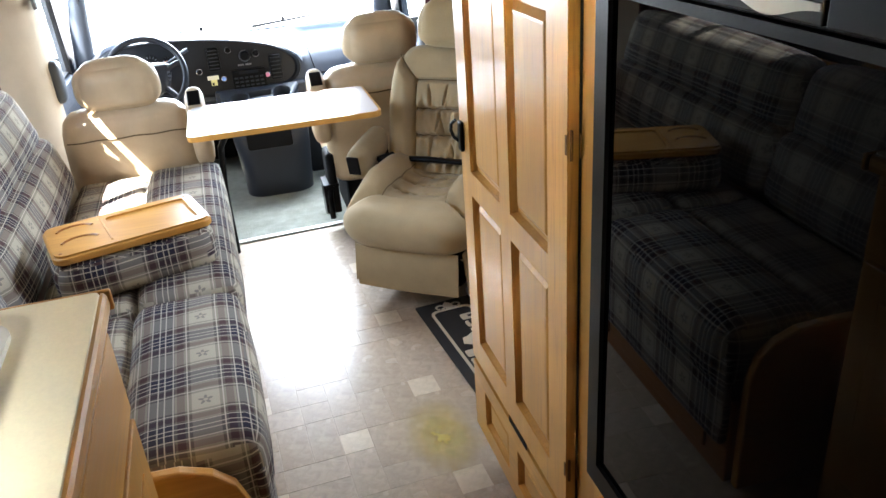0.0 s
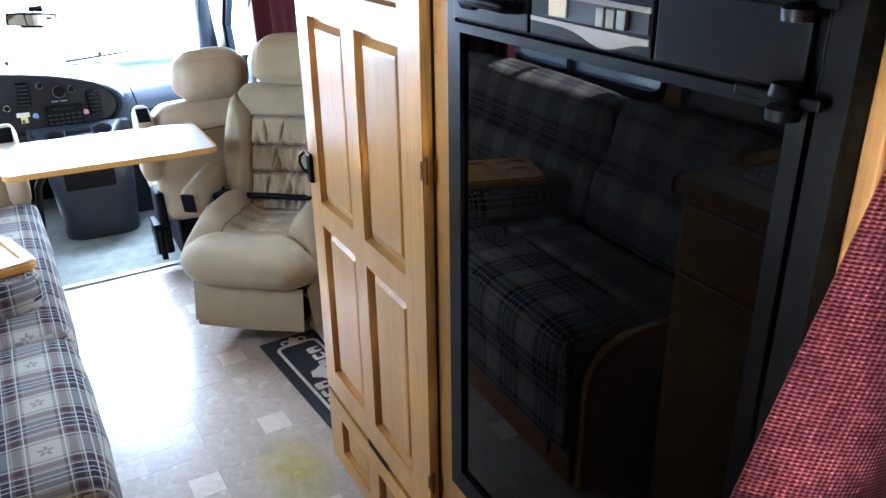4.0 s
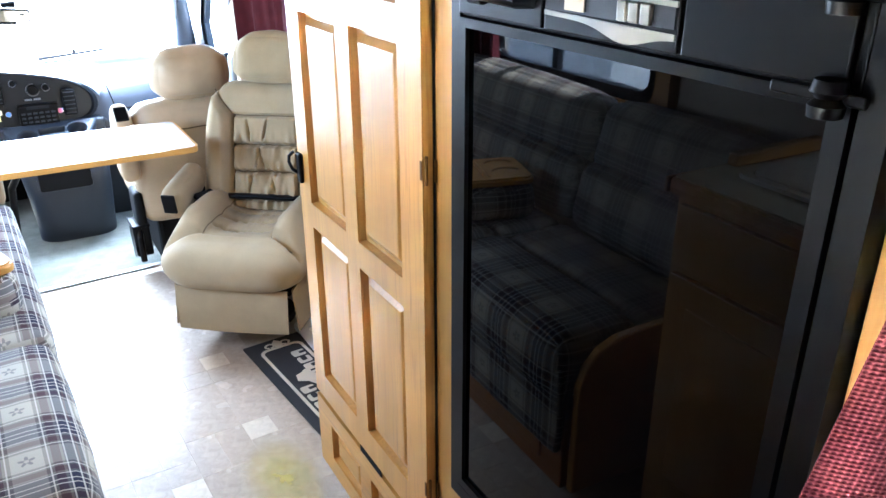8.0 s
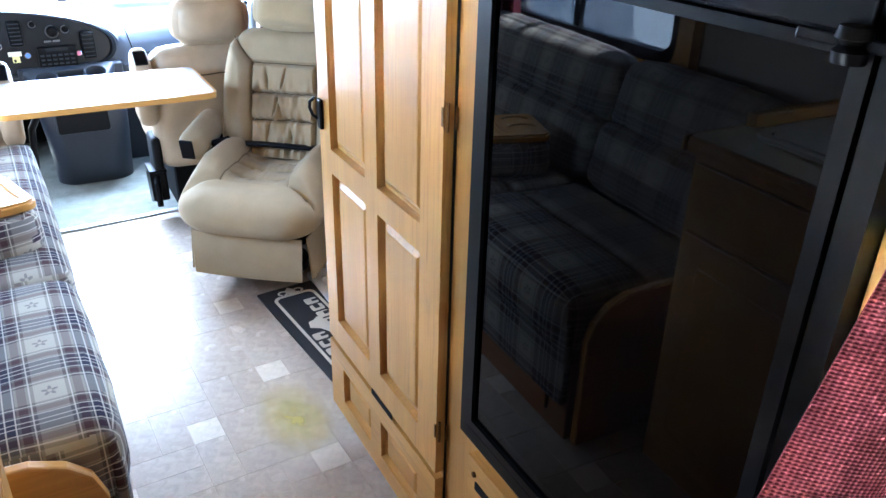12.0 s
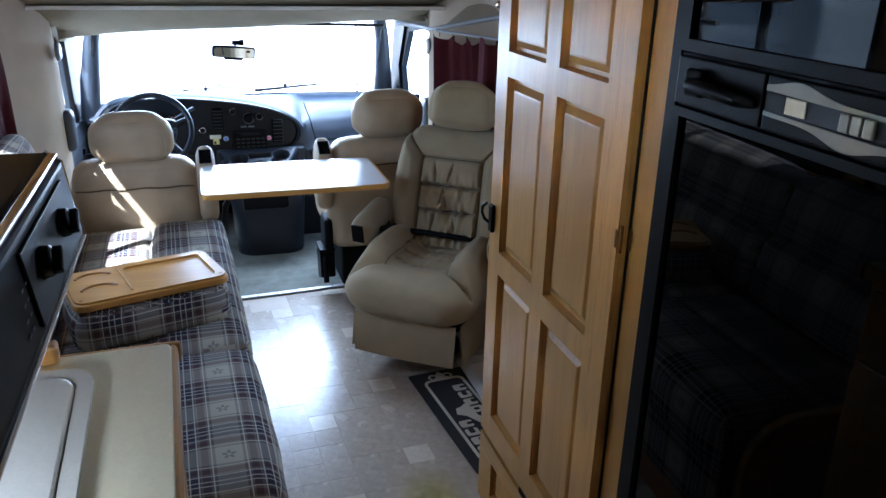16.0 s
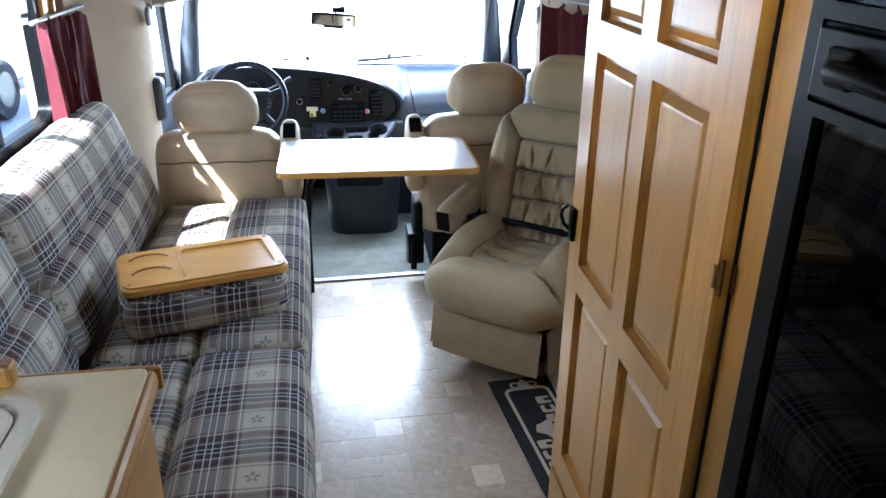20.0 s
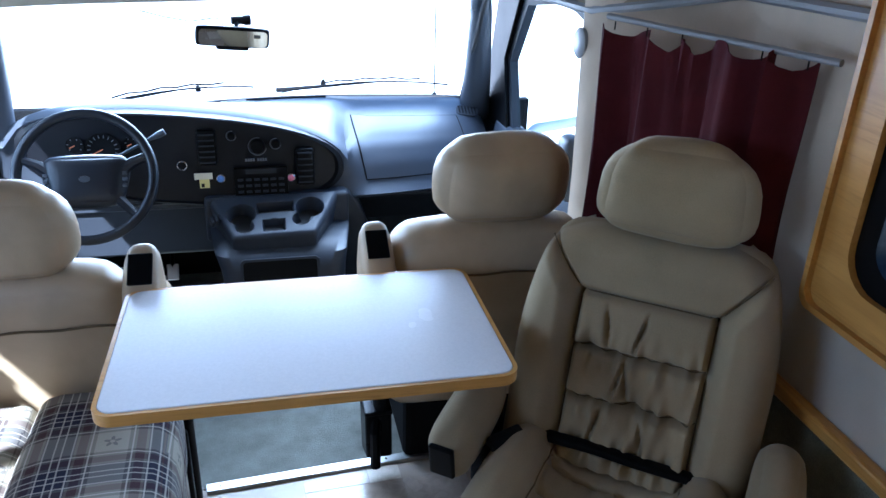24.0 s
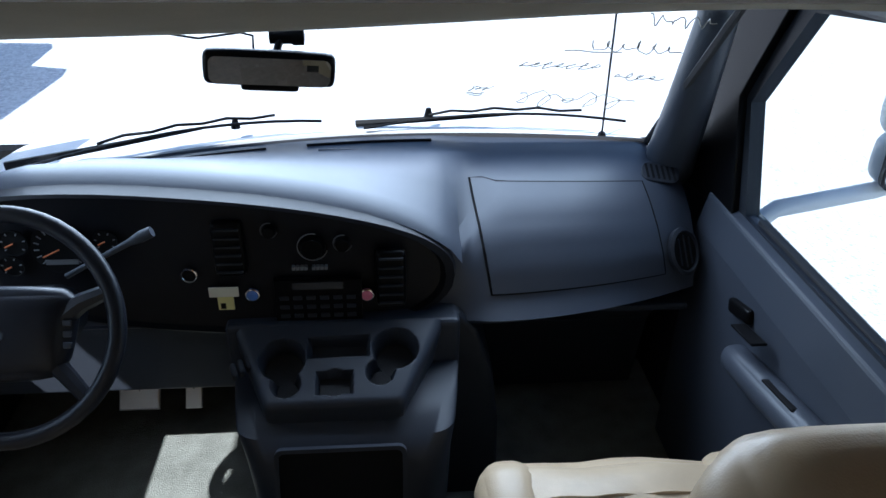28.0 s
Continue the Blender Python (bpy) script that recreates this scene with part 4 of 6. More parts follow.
for ob in (galley, top, sink):
    ob.matrix_basis = Matrix.Translation((0.052, 1.335, 0)) @ Matrix.Rotation(radians(1.8), 4, "Z") @ Matrix.Translation((-0.052, -1.335, 0)) @ ob.matrix_basis

# ---- sofa ----
sofa = thing("sofa", "plaid fold-down sofa in navy, grey and cream with flower motifs", "sofa", (-0.2, 2.4, 0))
base = part("base", box(XL + 0.02, 0.165, 1.46, 3.36, 0.0, 0.26, 0.004), CHERRY, sofa, "red-brown wooden sofa base")
for k in range(3):
    part("base_panel", box(0.1655, 0.176, 1.55 + 0.60 * k, 2.05 + 0.60 * k, 0.05, 0.22, 0.005), CHERRY, base)
SEAT_Y = ((1.465, 2.185), (2.195, 3.385))
for y0, y1 in SEAT_Y:
    h, c = (y1 - y0) / 2, (y0 + y1) / 2
    part("seat_front_cushion", moved(cushion(0.148, h, 0.100, 0.055, 0.008, 9, 0.006), Matrix.Translation((0.055, c, 0.372))), PLAID, sofa, smooth=True, uv=True)
    part("seat_back_cushion", moved(cushion(0.140, h, 0.085, 0.045, 0.008, 9, 0.006), Matrix.Translation((-0.225, c, 0.368))), PLAID, sofa, smooth=True, uv=True)
    part("front_skirt", moved(cushion(0.018, h, 0.135, 0.017, 0.004, 7, 0.003), Matrix.Translation((0.176, c, 0.255))), PLAID, sofa, smooth=True, uv=True)
    part("lower_back_cushion", moved(cushion(0.068, h, 0.125, 0.060, 0.012, 9, 0.006), pose(-0.440, c, 0.55, 0, -15, 0)), PLAID, sofa, smooth=True, uv=True)
    part("upper_back_cushion", moved(cushion(0.075, h, 0.135, 0.070, 0.014, 9, 0.006), pose(-0.525, c, 0.745, 0, -17, 0)), PLAID, sofa, smooth=True, uv=True)
part("end_panel", prism([(XL + 0.03, 0.0), (0.15, 0.0), (0.15, 0.34), (0.13, 0.40), (0.09, 0.44), (0.03, 0.465), (-0.05, 0.47), (XL + 0.03, 0.47)], 0.028, "y", 1.425, 0.006), OAK_X, sofa, "oak end panel with a rounded top corner")
part("leg_cover", box(0.12, 0.20, 3.39, 3.41, 0.02, 0.30, 0.006), BLACK, sofa, "black side bracket")

sofa.matrix_basis = Matrix.Translation((0.19, 2.6, 0)) @ Matrix.Rotation(radians(1.9), 4, "Z") @ Matrix.Translation((-0.19, -2.6, 0)) @ sofa.matrix_basis

arm = thing("armrest_cushion", "plaid block armrest folded down on the sofa", "armrest", (-0.08, 2.41, 0.44))
part("block", moved(cushion(0.222, 0.135, 0.068, 0.045, 0.010, 9, 0.006), pose(-0.080, 2.415, 0.520, 0, 0, 17)), PLAID, arm, smooth=True, uv=True)
tray = thing("oak_tray", "golden oak tray with two cup rings and a recessed panel", "tray", (-0.08, 2.42, 0.59))
TR = pose(-0.078, 2.418, 0.588, 0, 0, 17)
part("board", moved(prism(round_rect(-0.222, 0.222, -0.128, 0.128, 0.035), 0.022, "z", 0.0, 0.005), TR), OAK_X, tray)
part("rim", moved(frame_ring(round_rect(-0.215, 0.215, -0.121, 0.121, 0.032, 6), round_rect(-0.045, 0.188, -0.092, 0.092, 0.014, 6), 0.006, "z", 0.0221), TR), OAK_X, tray)
part("divider", moved(box(-0.062, -0.056, -0.096, 0.096, 0.028, 0.031, 0.001), TR), OAK_Y, tray, "pale worn groove")
for s in (-1, 1):
    arc = [(-0.135 + 0.052 * math.cos(radians(a)), s * 0.048 + 0.040 * math.sin(radians(a))) for a in range(20, 165, 12)]
    part("cup_ring", moved(tube([(x, y, 0.0285) for x, y in arc], 0.0042, 6), TR), CHERRY, tray, "dark carved cup ring", smooth=True)
for x, y in ((-0.198, -0.100), (0.198, -0.100), (0.198, 0.100)):
    part("screw_plug", moved(lathe([(0.006, 0.028), (0.005, 0.0292)], 10), TR @ Matrix.Translation((x, y, 0))), CHERRY, tray)

# ---- table ----
table = thing("table", "white laminate table with an oak edge on a folding bracket", "table", (0.46, 3.13, 0))
part("tabletop", prism(round_rect(0.108, 0.802, 2.932, 3.346, 0.028), 0.020, "z", 0.682, 0.002), TABLETOP, table)
part("edge", frame_ring(round_rect(0.100, 0.810, 2.924, 3.354, 0.034), round_rect(0.1075, 0.8025, 2.9315, 3.3465, 0.028), 0.021, "z", 0.680), OAK_X, table, "rounded oak edge band", smooth=True)
part("plate", box(0.34, 0.58, 3.02, 3.26, 0.667, 0.6815, 0.002), BLACK, table, "black mounting plate")
part("arm", tube([(0.30, 3.25, 0.672), (0.235, 3.34, 0.60), (0.19, 3.42, 0.50), (0.172, 3.43, 0.30), (0.172, 3.43, 0.0)], 0.014, 10), BLACK, table, "black folding support arm", smooth=True)
part("bracket", moved(cushion(0.055, 0.035, 0.02, 0.018), Matrix.Translation((0.285, 3.28, 0.645))), BLACK, table, smooth=True)

# ---- swivel chair ----
CH = pose(0.950, 2.850, 0, 0, 0, -38)   # local -y is the chair's front, local x its width
chair = thing("swivel_chair", "tan velour swivel armchair with a headrest and pleated skirt", "chair", m=CH)


def local(bm, *p):
    return moved(bm, CH @ pose(*p))


part("pedestal", moved(lathe([(0.13, 0.0), (0.13, 0.03), (0.09, 0.05), (0.09, 0.24)], 24), CH), BLACK_MATT, chair, smooth=True)
part("base_board", moved(box(-0.205, 0.205, -0.215, 0.175, 0.20, 0.235, 0.02), CH), BLACK_MATT, chair)


def flap(x0, y0, x1, y1, ox, oy):
    """One hanging panel of the skirt, from (x0, y0) to (x1, y1), flaring by (ox, oy) at its hem."""
    rows = []
    for k in range(7):
        t = k / 6
        rows.append([tuple(CH @ Vector((x0 + (x1 - x0) * q + ox * t + 0.004 * math.sin(9 * q + 2) * t * (oy != 0), y0 + (y1 - y0) * q + oy * t + 0.004 * math.sin(8 * q) * t * (ox != 0), 0.250 - 0.165 * t - 0.006 * math.sin(math.pi * q) * t))) for q in (j / 12 for j in range(13))])
    part("skirt_panel", sheet(rows, 0.006), VELOUR, chair, "hanging velour skirt panel", smooth=True)


flap(-0.208, -0.252, 0.208, -0.252, 0.0, -0.012)
flap(-0.218, -0.240, -0.222, 0.175, -0.014, 0.0)
flap(0.222, 0.175, 0.218, -0.240, 0.014, 0.0)
flap(0.205, 0.185, -0.205, 0.185, 0.0, 0.010)

def ease(a, b, v):
    v = max(0.0, min(1.0, (v - a) / (b - a)))
    return v * v * (3 - 2 * v)


def dent(d, w):
    return math.exp(-((d / w) ** 2))


def seat_top(x, y):
    """The height of the seat: raised wings, a rolled front and a sunken, gathered centre."""
    ax = abs(x)
    z = 0.426 + 0.070 * dent(ax - 0.192, 0.068) * ease(-0.24, -0.08, y) - 0.014 * ease(-0.16, -0.23, y)
    panel = ease(0.138, 0.116, ax) * ease(-0.185, -0.155, y)
    z -= 0.036 * panel
    for k, sy in enumerate((0.105, 0.020, -0.070)):
        z -= panel * 0.013 * dent(y - sy - 0.4 * ax * ax, 0.006)
        z += panel * 0.010 * noise.noise(Vector((x * 50, y * 11, 5.1 * k))) * dent(y - sy, 0.030)
    z += panel * 0.009 * abs(math.sin(math.pi * (y - 0.020) / 0.088)) ** 0.6
    z -= 0.024 * dent(ax - 0.130, 0.008) * ease(-0.19, -0.165, y)
    z -= 0.018 * dent(y + 0.170, 0.008) * ease(0.138, 0.122, ax)
    z -= 0.040 * dent(y + 0.168 + 0.45 * (ax - 0.13), 0.012) * ease(0.125, 0.140, ax)
    return z + 0.003 * noise.noise(Vector((x * 13, y * 13, 3)))


def seat_shell():
    """The whole seat cushion: a fat rolled edge under the shaped top."""
    loop, n = round_rect(-0.266, 0.266, -0.318, 0.205, 0.125, 12), 220
    ring, k = [], 0
    sides = [math.dist(p, q) for p, q in zip(loop, loop[1:] + loop[:1])]
    total, k, run = sum(sides), 0, 0.0
    for j in range(n):
        at = total * j / n
        while run + sides[k] < at:
            run += sides[k]
            k += 1
        f = (at - run) / sides[k]
        p, q = loop[k], loop[(k + 1) % len(loop)]
        ring.append((p[0] + (q[0] - p[0]) * f, p[1] + (q[1] - p[1]) * f))
    bm = bmesh.new()
    levels = [(0.090 * (1 - math.cos(radians(a))), a) for a in range(-80, 91, 10)] + [(0.090 + 0.174 * k / 58, None) for k in range(1, 59)]
    rows = []
    for d, a in levels:
        row = []
        for x, y in ring:
            x, y = x * (1 - d / 0.266), -0.056 + (y + 0.056) * (1 - d / 0.266)
            top = seat_top(x, y)
            if a is not None:
                top = 0.332 + (0.094 if a < 0 else top - 0.332) * math.sin(radians(a))
            row.append(bm.verts.new((x, y, top)))
        rows.append(row)
    for p, q in zip(rows, rows[1:]):
        for k in range(n):
            bm.faces.new((p[k], p[(k + 1) % n], q[(k + 1) % n], q[k]))
    bm.faces.new(rows[-1])
    bm.faces.new(rows[0][::-1])
    return bm


part("seat", moved(seat_shell(), CH), VELOUR, chair, "tan velour seat with a rolled front and gathered centre", smooth=True)
part("lumbar_belt", local(cushion(0.195, 0.015, 0.009, 0.008, 0.0, 6, 0.003), 0.0, 0.145, 0.452, 0, 0, 0), BLACK, chair, "black lap belt lying across the seat", smooth=True)
part("belt_buckle", local(cushion(0.040, 0.016, 0.012, 0.006), -0.205, 0.06, 0.480, 20, 0, 60), BLACK_MATT, chair)
BK = CH @ pose(0, 0.205, 0.382, -13, 0, 0)


def back(bm, *p):
    return moved(bm, BK @ pose(*p) if p else BK)


shape = cushion(0.248, 0.048, 0.258, 0.046, 0.006, 13, 0.004)
for v in shape.verts:
    v.co.x *= 1.0 - 0.17 * max(0, v.co.z / 0.26) ** 2
part("backrest", back(shape, 0, 0.042, 0.24), VELOUR, chair, smooth=True)


def back_face(x, z, w):
    """How far the front of the backrest stands forward at x across and z up, for half width w."""
    ax = abs(x)
    f = 0.052 - 0.018 * ease(0.40, 0.50, z)
    top = 0.365 + 1.25 * max(0.0, ax - 0.13)
    below = ease(top + 0.02, top - 0.05, z)
    f += 0.040 * ease(0.126, 0.172, ax) * below
    panel = ease(0.134, 0.124, ax) * ease(0.372, 0.360, z)
    f += panel * 0.012 * abs(math.sin(math.pi * (z - 0.045) / 0.105)) ** 0.5
    for k, sz in enumerate((0.045, 0.150, 0.255)):
        f -= panel * 0.026 * dent(z - sz, 0.007)
        f += panel * 0.034 * noise.noise(Vector((x * 46, z * 9, 7.3 * k))) * dent(z - sz, 0.038)
        f -= panel * 0.020 * (dent(x - 0.035 + 0.05 * k + 0.15 * (z - sz - 0.05), 0.005) + dent(x + 0.06 - 0.03 * k - 0.2 * (z - sz - 0.05), 0.004)) * dent(z - sz - 0.05, 0.038)
    f -= 0.024 * dent(ax - 0.131, 0.006) * ease(0.375, 0.36, z)
    f -= 0.020 * dent(z - 0.368, 0.006) * ease(0.14, 0.128, ax)
    f -= 0.018 * dent(z - top, 0.007) * ease(0.125, 0.135, ax)
    r = max(0.0, (ax - (w - 0.055)) / 0.055)
    f -= 0.075 * (1 - math.sqrt(max(0.0, 1 - min(1, r) ** 2)))
    r = max(0.0, (z - 0.445) / 0.055)
    f -= 0.07 * (1 - math.sqrt(max(0.0, 1 - min(1, r) ** 2)))
    return f + 0.002 * noise.noise(Vector((x * 13, z * 13, 1)))


rows = []
for i in range(141):
    z = 0.005 + 0.494 * i / 140
    w = 0.252 - 0.050 * max(0.0, (z - 0.22) / 0.28) ** 2 - 0.045 * max(0.0, (z - 0.44) / 0.06) ** 3
    rows.append([(w * (2 * j / 140 - 1), -back_face(w * (2 * j / 140 - 1), z, w) - 0.004, z) for j in range(141)])
part("back_cover", back(sheet(rows, 0.012)), VELOUR, chair, "tan velour back cover with gathered centre panel", smooth=True)


def back_seam(points, r=0.0013):
    part("seam", back(tube([(x, -back_face(x, z, 0.252) - 0.0075, z) for x, z in points], r, 6)), VELOUR_SEAM, chair)


for k, z in enumerate((0.150, 0.255)):
    back_seam([(-0.128 + 0.0128 * q, z + 0.0025 * math.sin(1.9 * q + k)) for q in range(21)])
back_seam([(-0.131, 0.045 + 0.016 * q) for q in range(21)] + [(-0.128 + 0.0128 * q, 0.368) for q in range(21)] + [(0.131, 0.365 - 0.016 * q) for q in range(21)], 0.0017)
for s in (-1, 1):
    back_seam([(s * (0.133 + 0.0085 * q), 0.369 + 0.0106 * q) for q in range(10)], 0.0014)
    part("seam", moved(tube([(s * 0.130, y, seat_top(s * 0.130, y) + 0.001) for y in (0.16 - 0.0165 * q for q in range(21))], 0.0020, 6), CH), VELOUR_SEAM, chair)
    part("seam", moved(tube([(s * (0.132 + 0.006 * q), -0.169 - 0.0027 * q, seat_top(s * (0.132 + 0.006 * q), -0.169 - 0.0027 * q) + 0.0005) for q in range(16)], 0.0026, 6), CH), VELOUR_SEAM, chair)
for sy in (0.020, -0.070, -0.170):
    part("seam", moved(tube([(x, sy, seat_top(x, sy) + 0.001) for x in (-0.12 + 0.012 * q for q in range(21))], 0.0016, 6), CH), VELOUR_SEAM, chair)
head = cushion(0.138, 0.056, 0.096, 0.050, 0.012, 13, 0.003)
for v in head.verts:
    up = v.co.z / 0.098
    v.co.x *= 1.0 - 0.30 * max(0, up) ** 2.4
    if up < 0:
        v.co.z *= 0.86
        v.co.x *= 1.0 + 0.05 * min(1.0, -up)
part("headrest", back(head, 0.010, -0.008, 0.584, 4, 0, 0), VELOUR, chair, smooth=True)
for s in (-1, 1):
    part("headrest_post", back(tube([(s * 0.05, 0.01, 0.46), (s * 0.05, 0.01, 0.53)], 0.006, 8)), CHROME, chair)
    a = part("armrest", local(cushion(0.042, 0.128, 0.060, 0.040, 0.006, 9, 0.004), s * 0.288, 0.065, 0.500, 10, 0, 0), VELOUR, chair, smooth=True)
    part("switch", local(box(-0.026, 0.026, -0.008, 0.004, -0.038, 0.038, 0.005), s * 0.288, -0.061, 0.484, 10, 0, 0), BLACK, a, "black recline switch")
    part("arm_link", local(cushion(0.020, 0.05, 0.09, 0.018), s * 0.270, 0.13, 0.40), BLACK_MATT, chair)


# ---- cab seats ----
def cab_seat(cx, side, label, drop=0.0, head_w=0.158, lift=0.832):
    """A forward-facing cab seat; side is where its armrest pod stands."""
    t = thing("cab_seat", label, "seat", (cx, 3.7, 0), group="cab seats")
    part("pedestal", box(cx - 0.19, cx + 0.19, 3.56, 3.95, -0.004, 0.24, 0.02), BLACK_MATT, t)
    part("seat", moved(cushion(0.245, 0.245, 0.075, 0.06, 0.02, 11, 0.010), pose(cx, 3.79, 0.335, 6, 0, 0)), LEATHER, t, smooth=True)
    for s in (-1, 1):
        part("seat_bolster", moved(cushion(0.055, 0.23, 0.05, 0.045, 0.008, 9, 0.006), pose(cx + s * 0.20, 3.80, 0.372, 6, 0, 0)), LEATHER, t, smooth=True)
    for k in range(3):
        part("seam", tube([(cx - 0.14 + 0.014 * q, 3.74 + 0.09 * k, 0.424 + 0.002 * math.sin(q) + 0.008 * k) for q in range(21)], 0.0028, 6), LEATHER, t)
    shp = cushion(0.250, 0.075, 0.265, 0.06, 0.012, 11, 0.004)
    for v in shp.verts:
        v.co.x *= 1.0 - 0.06 * max(0, v.co.z / 0.26) ** 2
    part("backrest", moved(shp, pose(cx, 3.52, 0.470 - drop, 8, 0, 0)), LEATHER, t, smooth=True)
    part("back_seam", tube([(cx + 0.228 * q / 10, 3.413 + 0.004 * (q / 10) ** 2, 0.628 - drop + 0.002 * math.sin(q)) for q in range(-10, 11)], 0.003, 6), VELOUR_SEAM, t)
    hd = cushion(head_w, 0.068, 0.100, 0.066, 0.012, 11, 0.003)
    for v in hd.verts:
        v.co.x *= 1.0 - 0.12 * max(0, v.co.z / 0.1) ** 2
    part("headrest", moved(hd, pose(cx + (0.020 if side < 0 else 0.0), 3.485, lift, 6, 0, 0)), LEATHER, t, smooth=True)
    px = cx + side * 0.280
    shp = cushion(0.037, 0.075, 0.155, 0.03, 0.004, 9, 0.002)
    for v in shp.verts:
        v.co.z -= max(0.0, v.co.z / 0.155) * (0.075 - v.co.y) / 0.15 * 0.07
    pod = part("armrest_pod", moved(shp, pose(px, 3.46, 0.610, 10, 0, 0)), LEATHER, t, "folded-up leather armrest with a switch panel", smooth=True)
    part("switch", moved(box(-0.025, 0.025, -0.034, 0.040, 0, 0.007, 0.003), pose(px, 3.46, 0.610, 10, 0, 0) @ pose(0, -0.005, 0.121, 25, 0, 0)), BLACK, pod, "black switch panel")
    part("recliner", moved(cushion(0.02, 0.07, 0.08, 0.018), pose(cx + side * 0.262, 3.55, 0.30)), BLACK_MATT, t)
    part("side_lever", tube([(cx + side * 0.275, 3.50, 0.22), (cx + side * 0.285, 3.46, 0.18), (cx + side * 0.285, 3.45, 0.08)], 0.014, 8), BLACK, t)
    return t


cab_seat(-0.155, 1, "cream leather driver's seat facing the wheel", 0.012, 0.152, 0.812).location.y -= 0.05
cab_seat(0.908, -1, "cream leather passenger seat with folded armrest", -0.02, 0.154, 0.862)
box_l = thing("seat_side_box", "black plastic box hanging beside the passenger seat", "storage box", (0.66, 3.5, 0.1))
part("body", prism([(3.46, 0.10), (3.56, 0.06), (3.60, 0.20), (3.48, 0.23)], 0.07, "x", 0.60, 0.008), BLACK, box_l)
part("lid", moved(box(0.598, 0.672, 3.475, 3.605, 0.222, 0.234, 0.004), Matrix()), BLACK, box_l)

# ---- dashboard ----
dash = thing("dashboard", "slate-grey moulded dashboard with an oval black instrument panel", "dashboard", (MID, 4.4, 0.5))


def wind_y(x):
    return 4.80 - (0.21 if x < 0.62 else 0.13) * ((x - 0.62) / 0.83) ** 2


def dash_row(x):
    """The section of the dashboard at x, from its underside over the face to the glass."""
    wy = wind_y(x)
    k = ease(0.600, 0.760, x)
    end = (max(0.0, x - 0.68) / 0.5) ** 2
    u = min(1.0, abs(x - 0.140) / 0.520)
    c = 0.652 - 0.10 * (x - 0.14) + 0.152 * (1 - u ** 2.35) ** 0.425
    left = [(4.50, 0.455), (4.402, 0.462), (4.376, 0.476), (4.374, 0.492), (4.384, 0.515), (4.390, 0.57), (4.388, c - 0.035), (4.372, c - 0.002), (4.390, c + 0.014), (min(4.44, wy - 0.17), c + 0.016), (min(4.52, wy - 0.13), 0.5 * c + 0.400), (min(4.62, wy - 0.09), 0.768), (wy - 0.05, 0.750), (wy + 0.03, 0.736)]
    right = [(4.52, 0.468), (4.400, 0.482), (4.345, 0.496), (4.330, 0.510), (4.352, 0.526), (4.372, 0.545), (4.398, 0.600), (4.440, 0.648), (4.500, 0.690), (4.570, 0.719), (4.630, 0.732), (4.690, 0.737), (wy - 0.05, 0.738), (wy + 0.03, 0.736)]
    drop = 0.06 * (max(0.0, x - 1.12) / 0.095) ** 2
    ys = []
    for i, (a, b) in enumerate(left):
        ys.append(a if i < 9 else max(a, ys[-1] + 0.006))
    left = [(y, b) for y, (a, b) in zip(ys, left)]
    return [(x, a * (1 - k) + c * k + (end * max(0.0, 0.160 - 0.016 * i)), d * (1 - k) + e * k - (drop if i > 6 else 0)) for i, ((a, d), (c, e)) in enumerate(zip(left, right))]


def dash_face(x, z):
    """The y of the dashboard's face at a height."""
    row = dash_row(x)[4:11]
    for p, q in zip(row, row[1:]):
        if p[2] <= z <= q[2]:
            return p[1] + (q[1] - p[1]) * (z - p[2]) / (q[2] - p[2])
    return row[-1][1] if z > row[-1][2] else row[0][1]


part("body", sheet([dash_row(-0.425 + 1.620 * j / 64) for j in range(65)], 0.02), DASH, dash, smooth=True)
# oval panel
OV = (0.140, 0.652, 0.500, 0.148)


def oval(k, r=1.0, n=48):
    a = 2 * math.pi * k / n
    ca, sa = math.cos(a), math.sin(a)
    x = OV[0] + OV[2] * r * math.copysign(abs(ca) ** 0.85, ca)
    z = OV[1] + OV[3] * r * math.copysign(abs(sa) ** 0.85, sa) - 0.10 * (x - OV[0])
    return x, z


bm = bmesh.new()
ringlist = []
for r, y in ((1.05, 4.402), (1.012, 4.336), (0.975, 4.332), (0.955, 4.346), (0.5, 4.352), (0.02, 4.352)):
    ringlist.append([bm.verts.new((oval(k, r)[0], y + 0.035 * max(0, abs(oval(k, r)[0] - 0.13) / 0.5) ** 3, oval(k, r)[1])) for k in range(48)])
for p, q in zip(ringlist, ringlist[1:]):
    for k in range(48):
        bm.faces.new((p[k], p[(k + 1) % 48], q[(k + 1) % 48], q[k]))
bm.faces.new(ringlist[-1])
part("instrument_panel", bm, CLUSTER, dash, "black oval instrument panel", smooth=True)
DY = 4.345


def face_box(name, x0, x1, z0, z1, mat, y=DY, depth=0.008, bevel=0.002, parent=dash, label=""):
    return part(name, box(x0, x1, y - depth, y, z0, z1, bevel), mat, parent, label)


for cx, cz, h in ((0.205, 0.692, 0.060), (0.515, 0.616, 0.065)):
    v = part("air_vent", moved(cushion(0.030, 0.012, h, 0.011), Matrix.Translation((cx, DY, cz))), BLACK, dash, "black louvred air vent", smooth=True)
    for q in range(6):
        part("louvre", box(cx - 0.024, cx + 0.024, DY - 0.017, DY - 0.010, cz - h + 0.014 + q * (2 * h - 0.028) / 5 - 0.002, cz - h + 0.014 + q * (2 * h - 0.028) / 5 + 0.002), DASH_DARK, v)
face_box("radio", 0.283, 0.456, 0.527, 0.622, BLACK, depth=0.012, label="black car radio with rows of buttons")
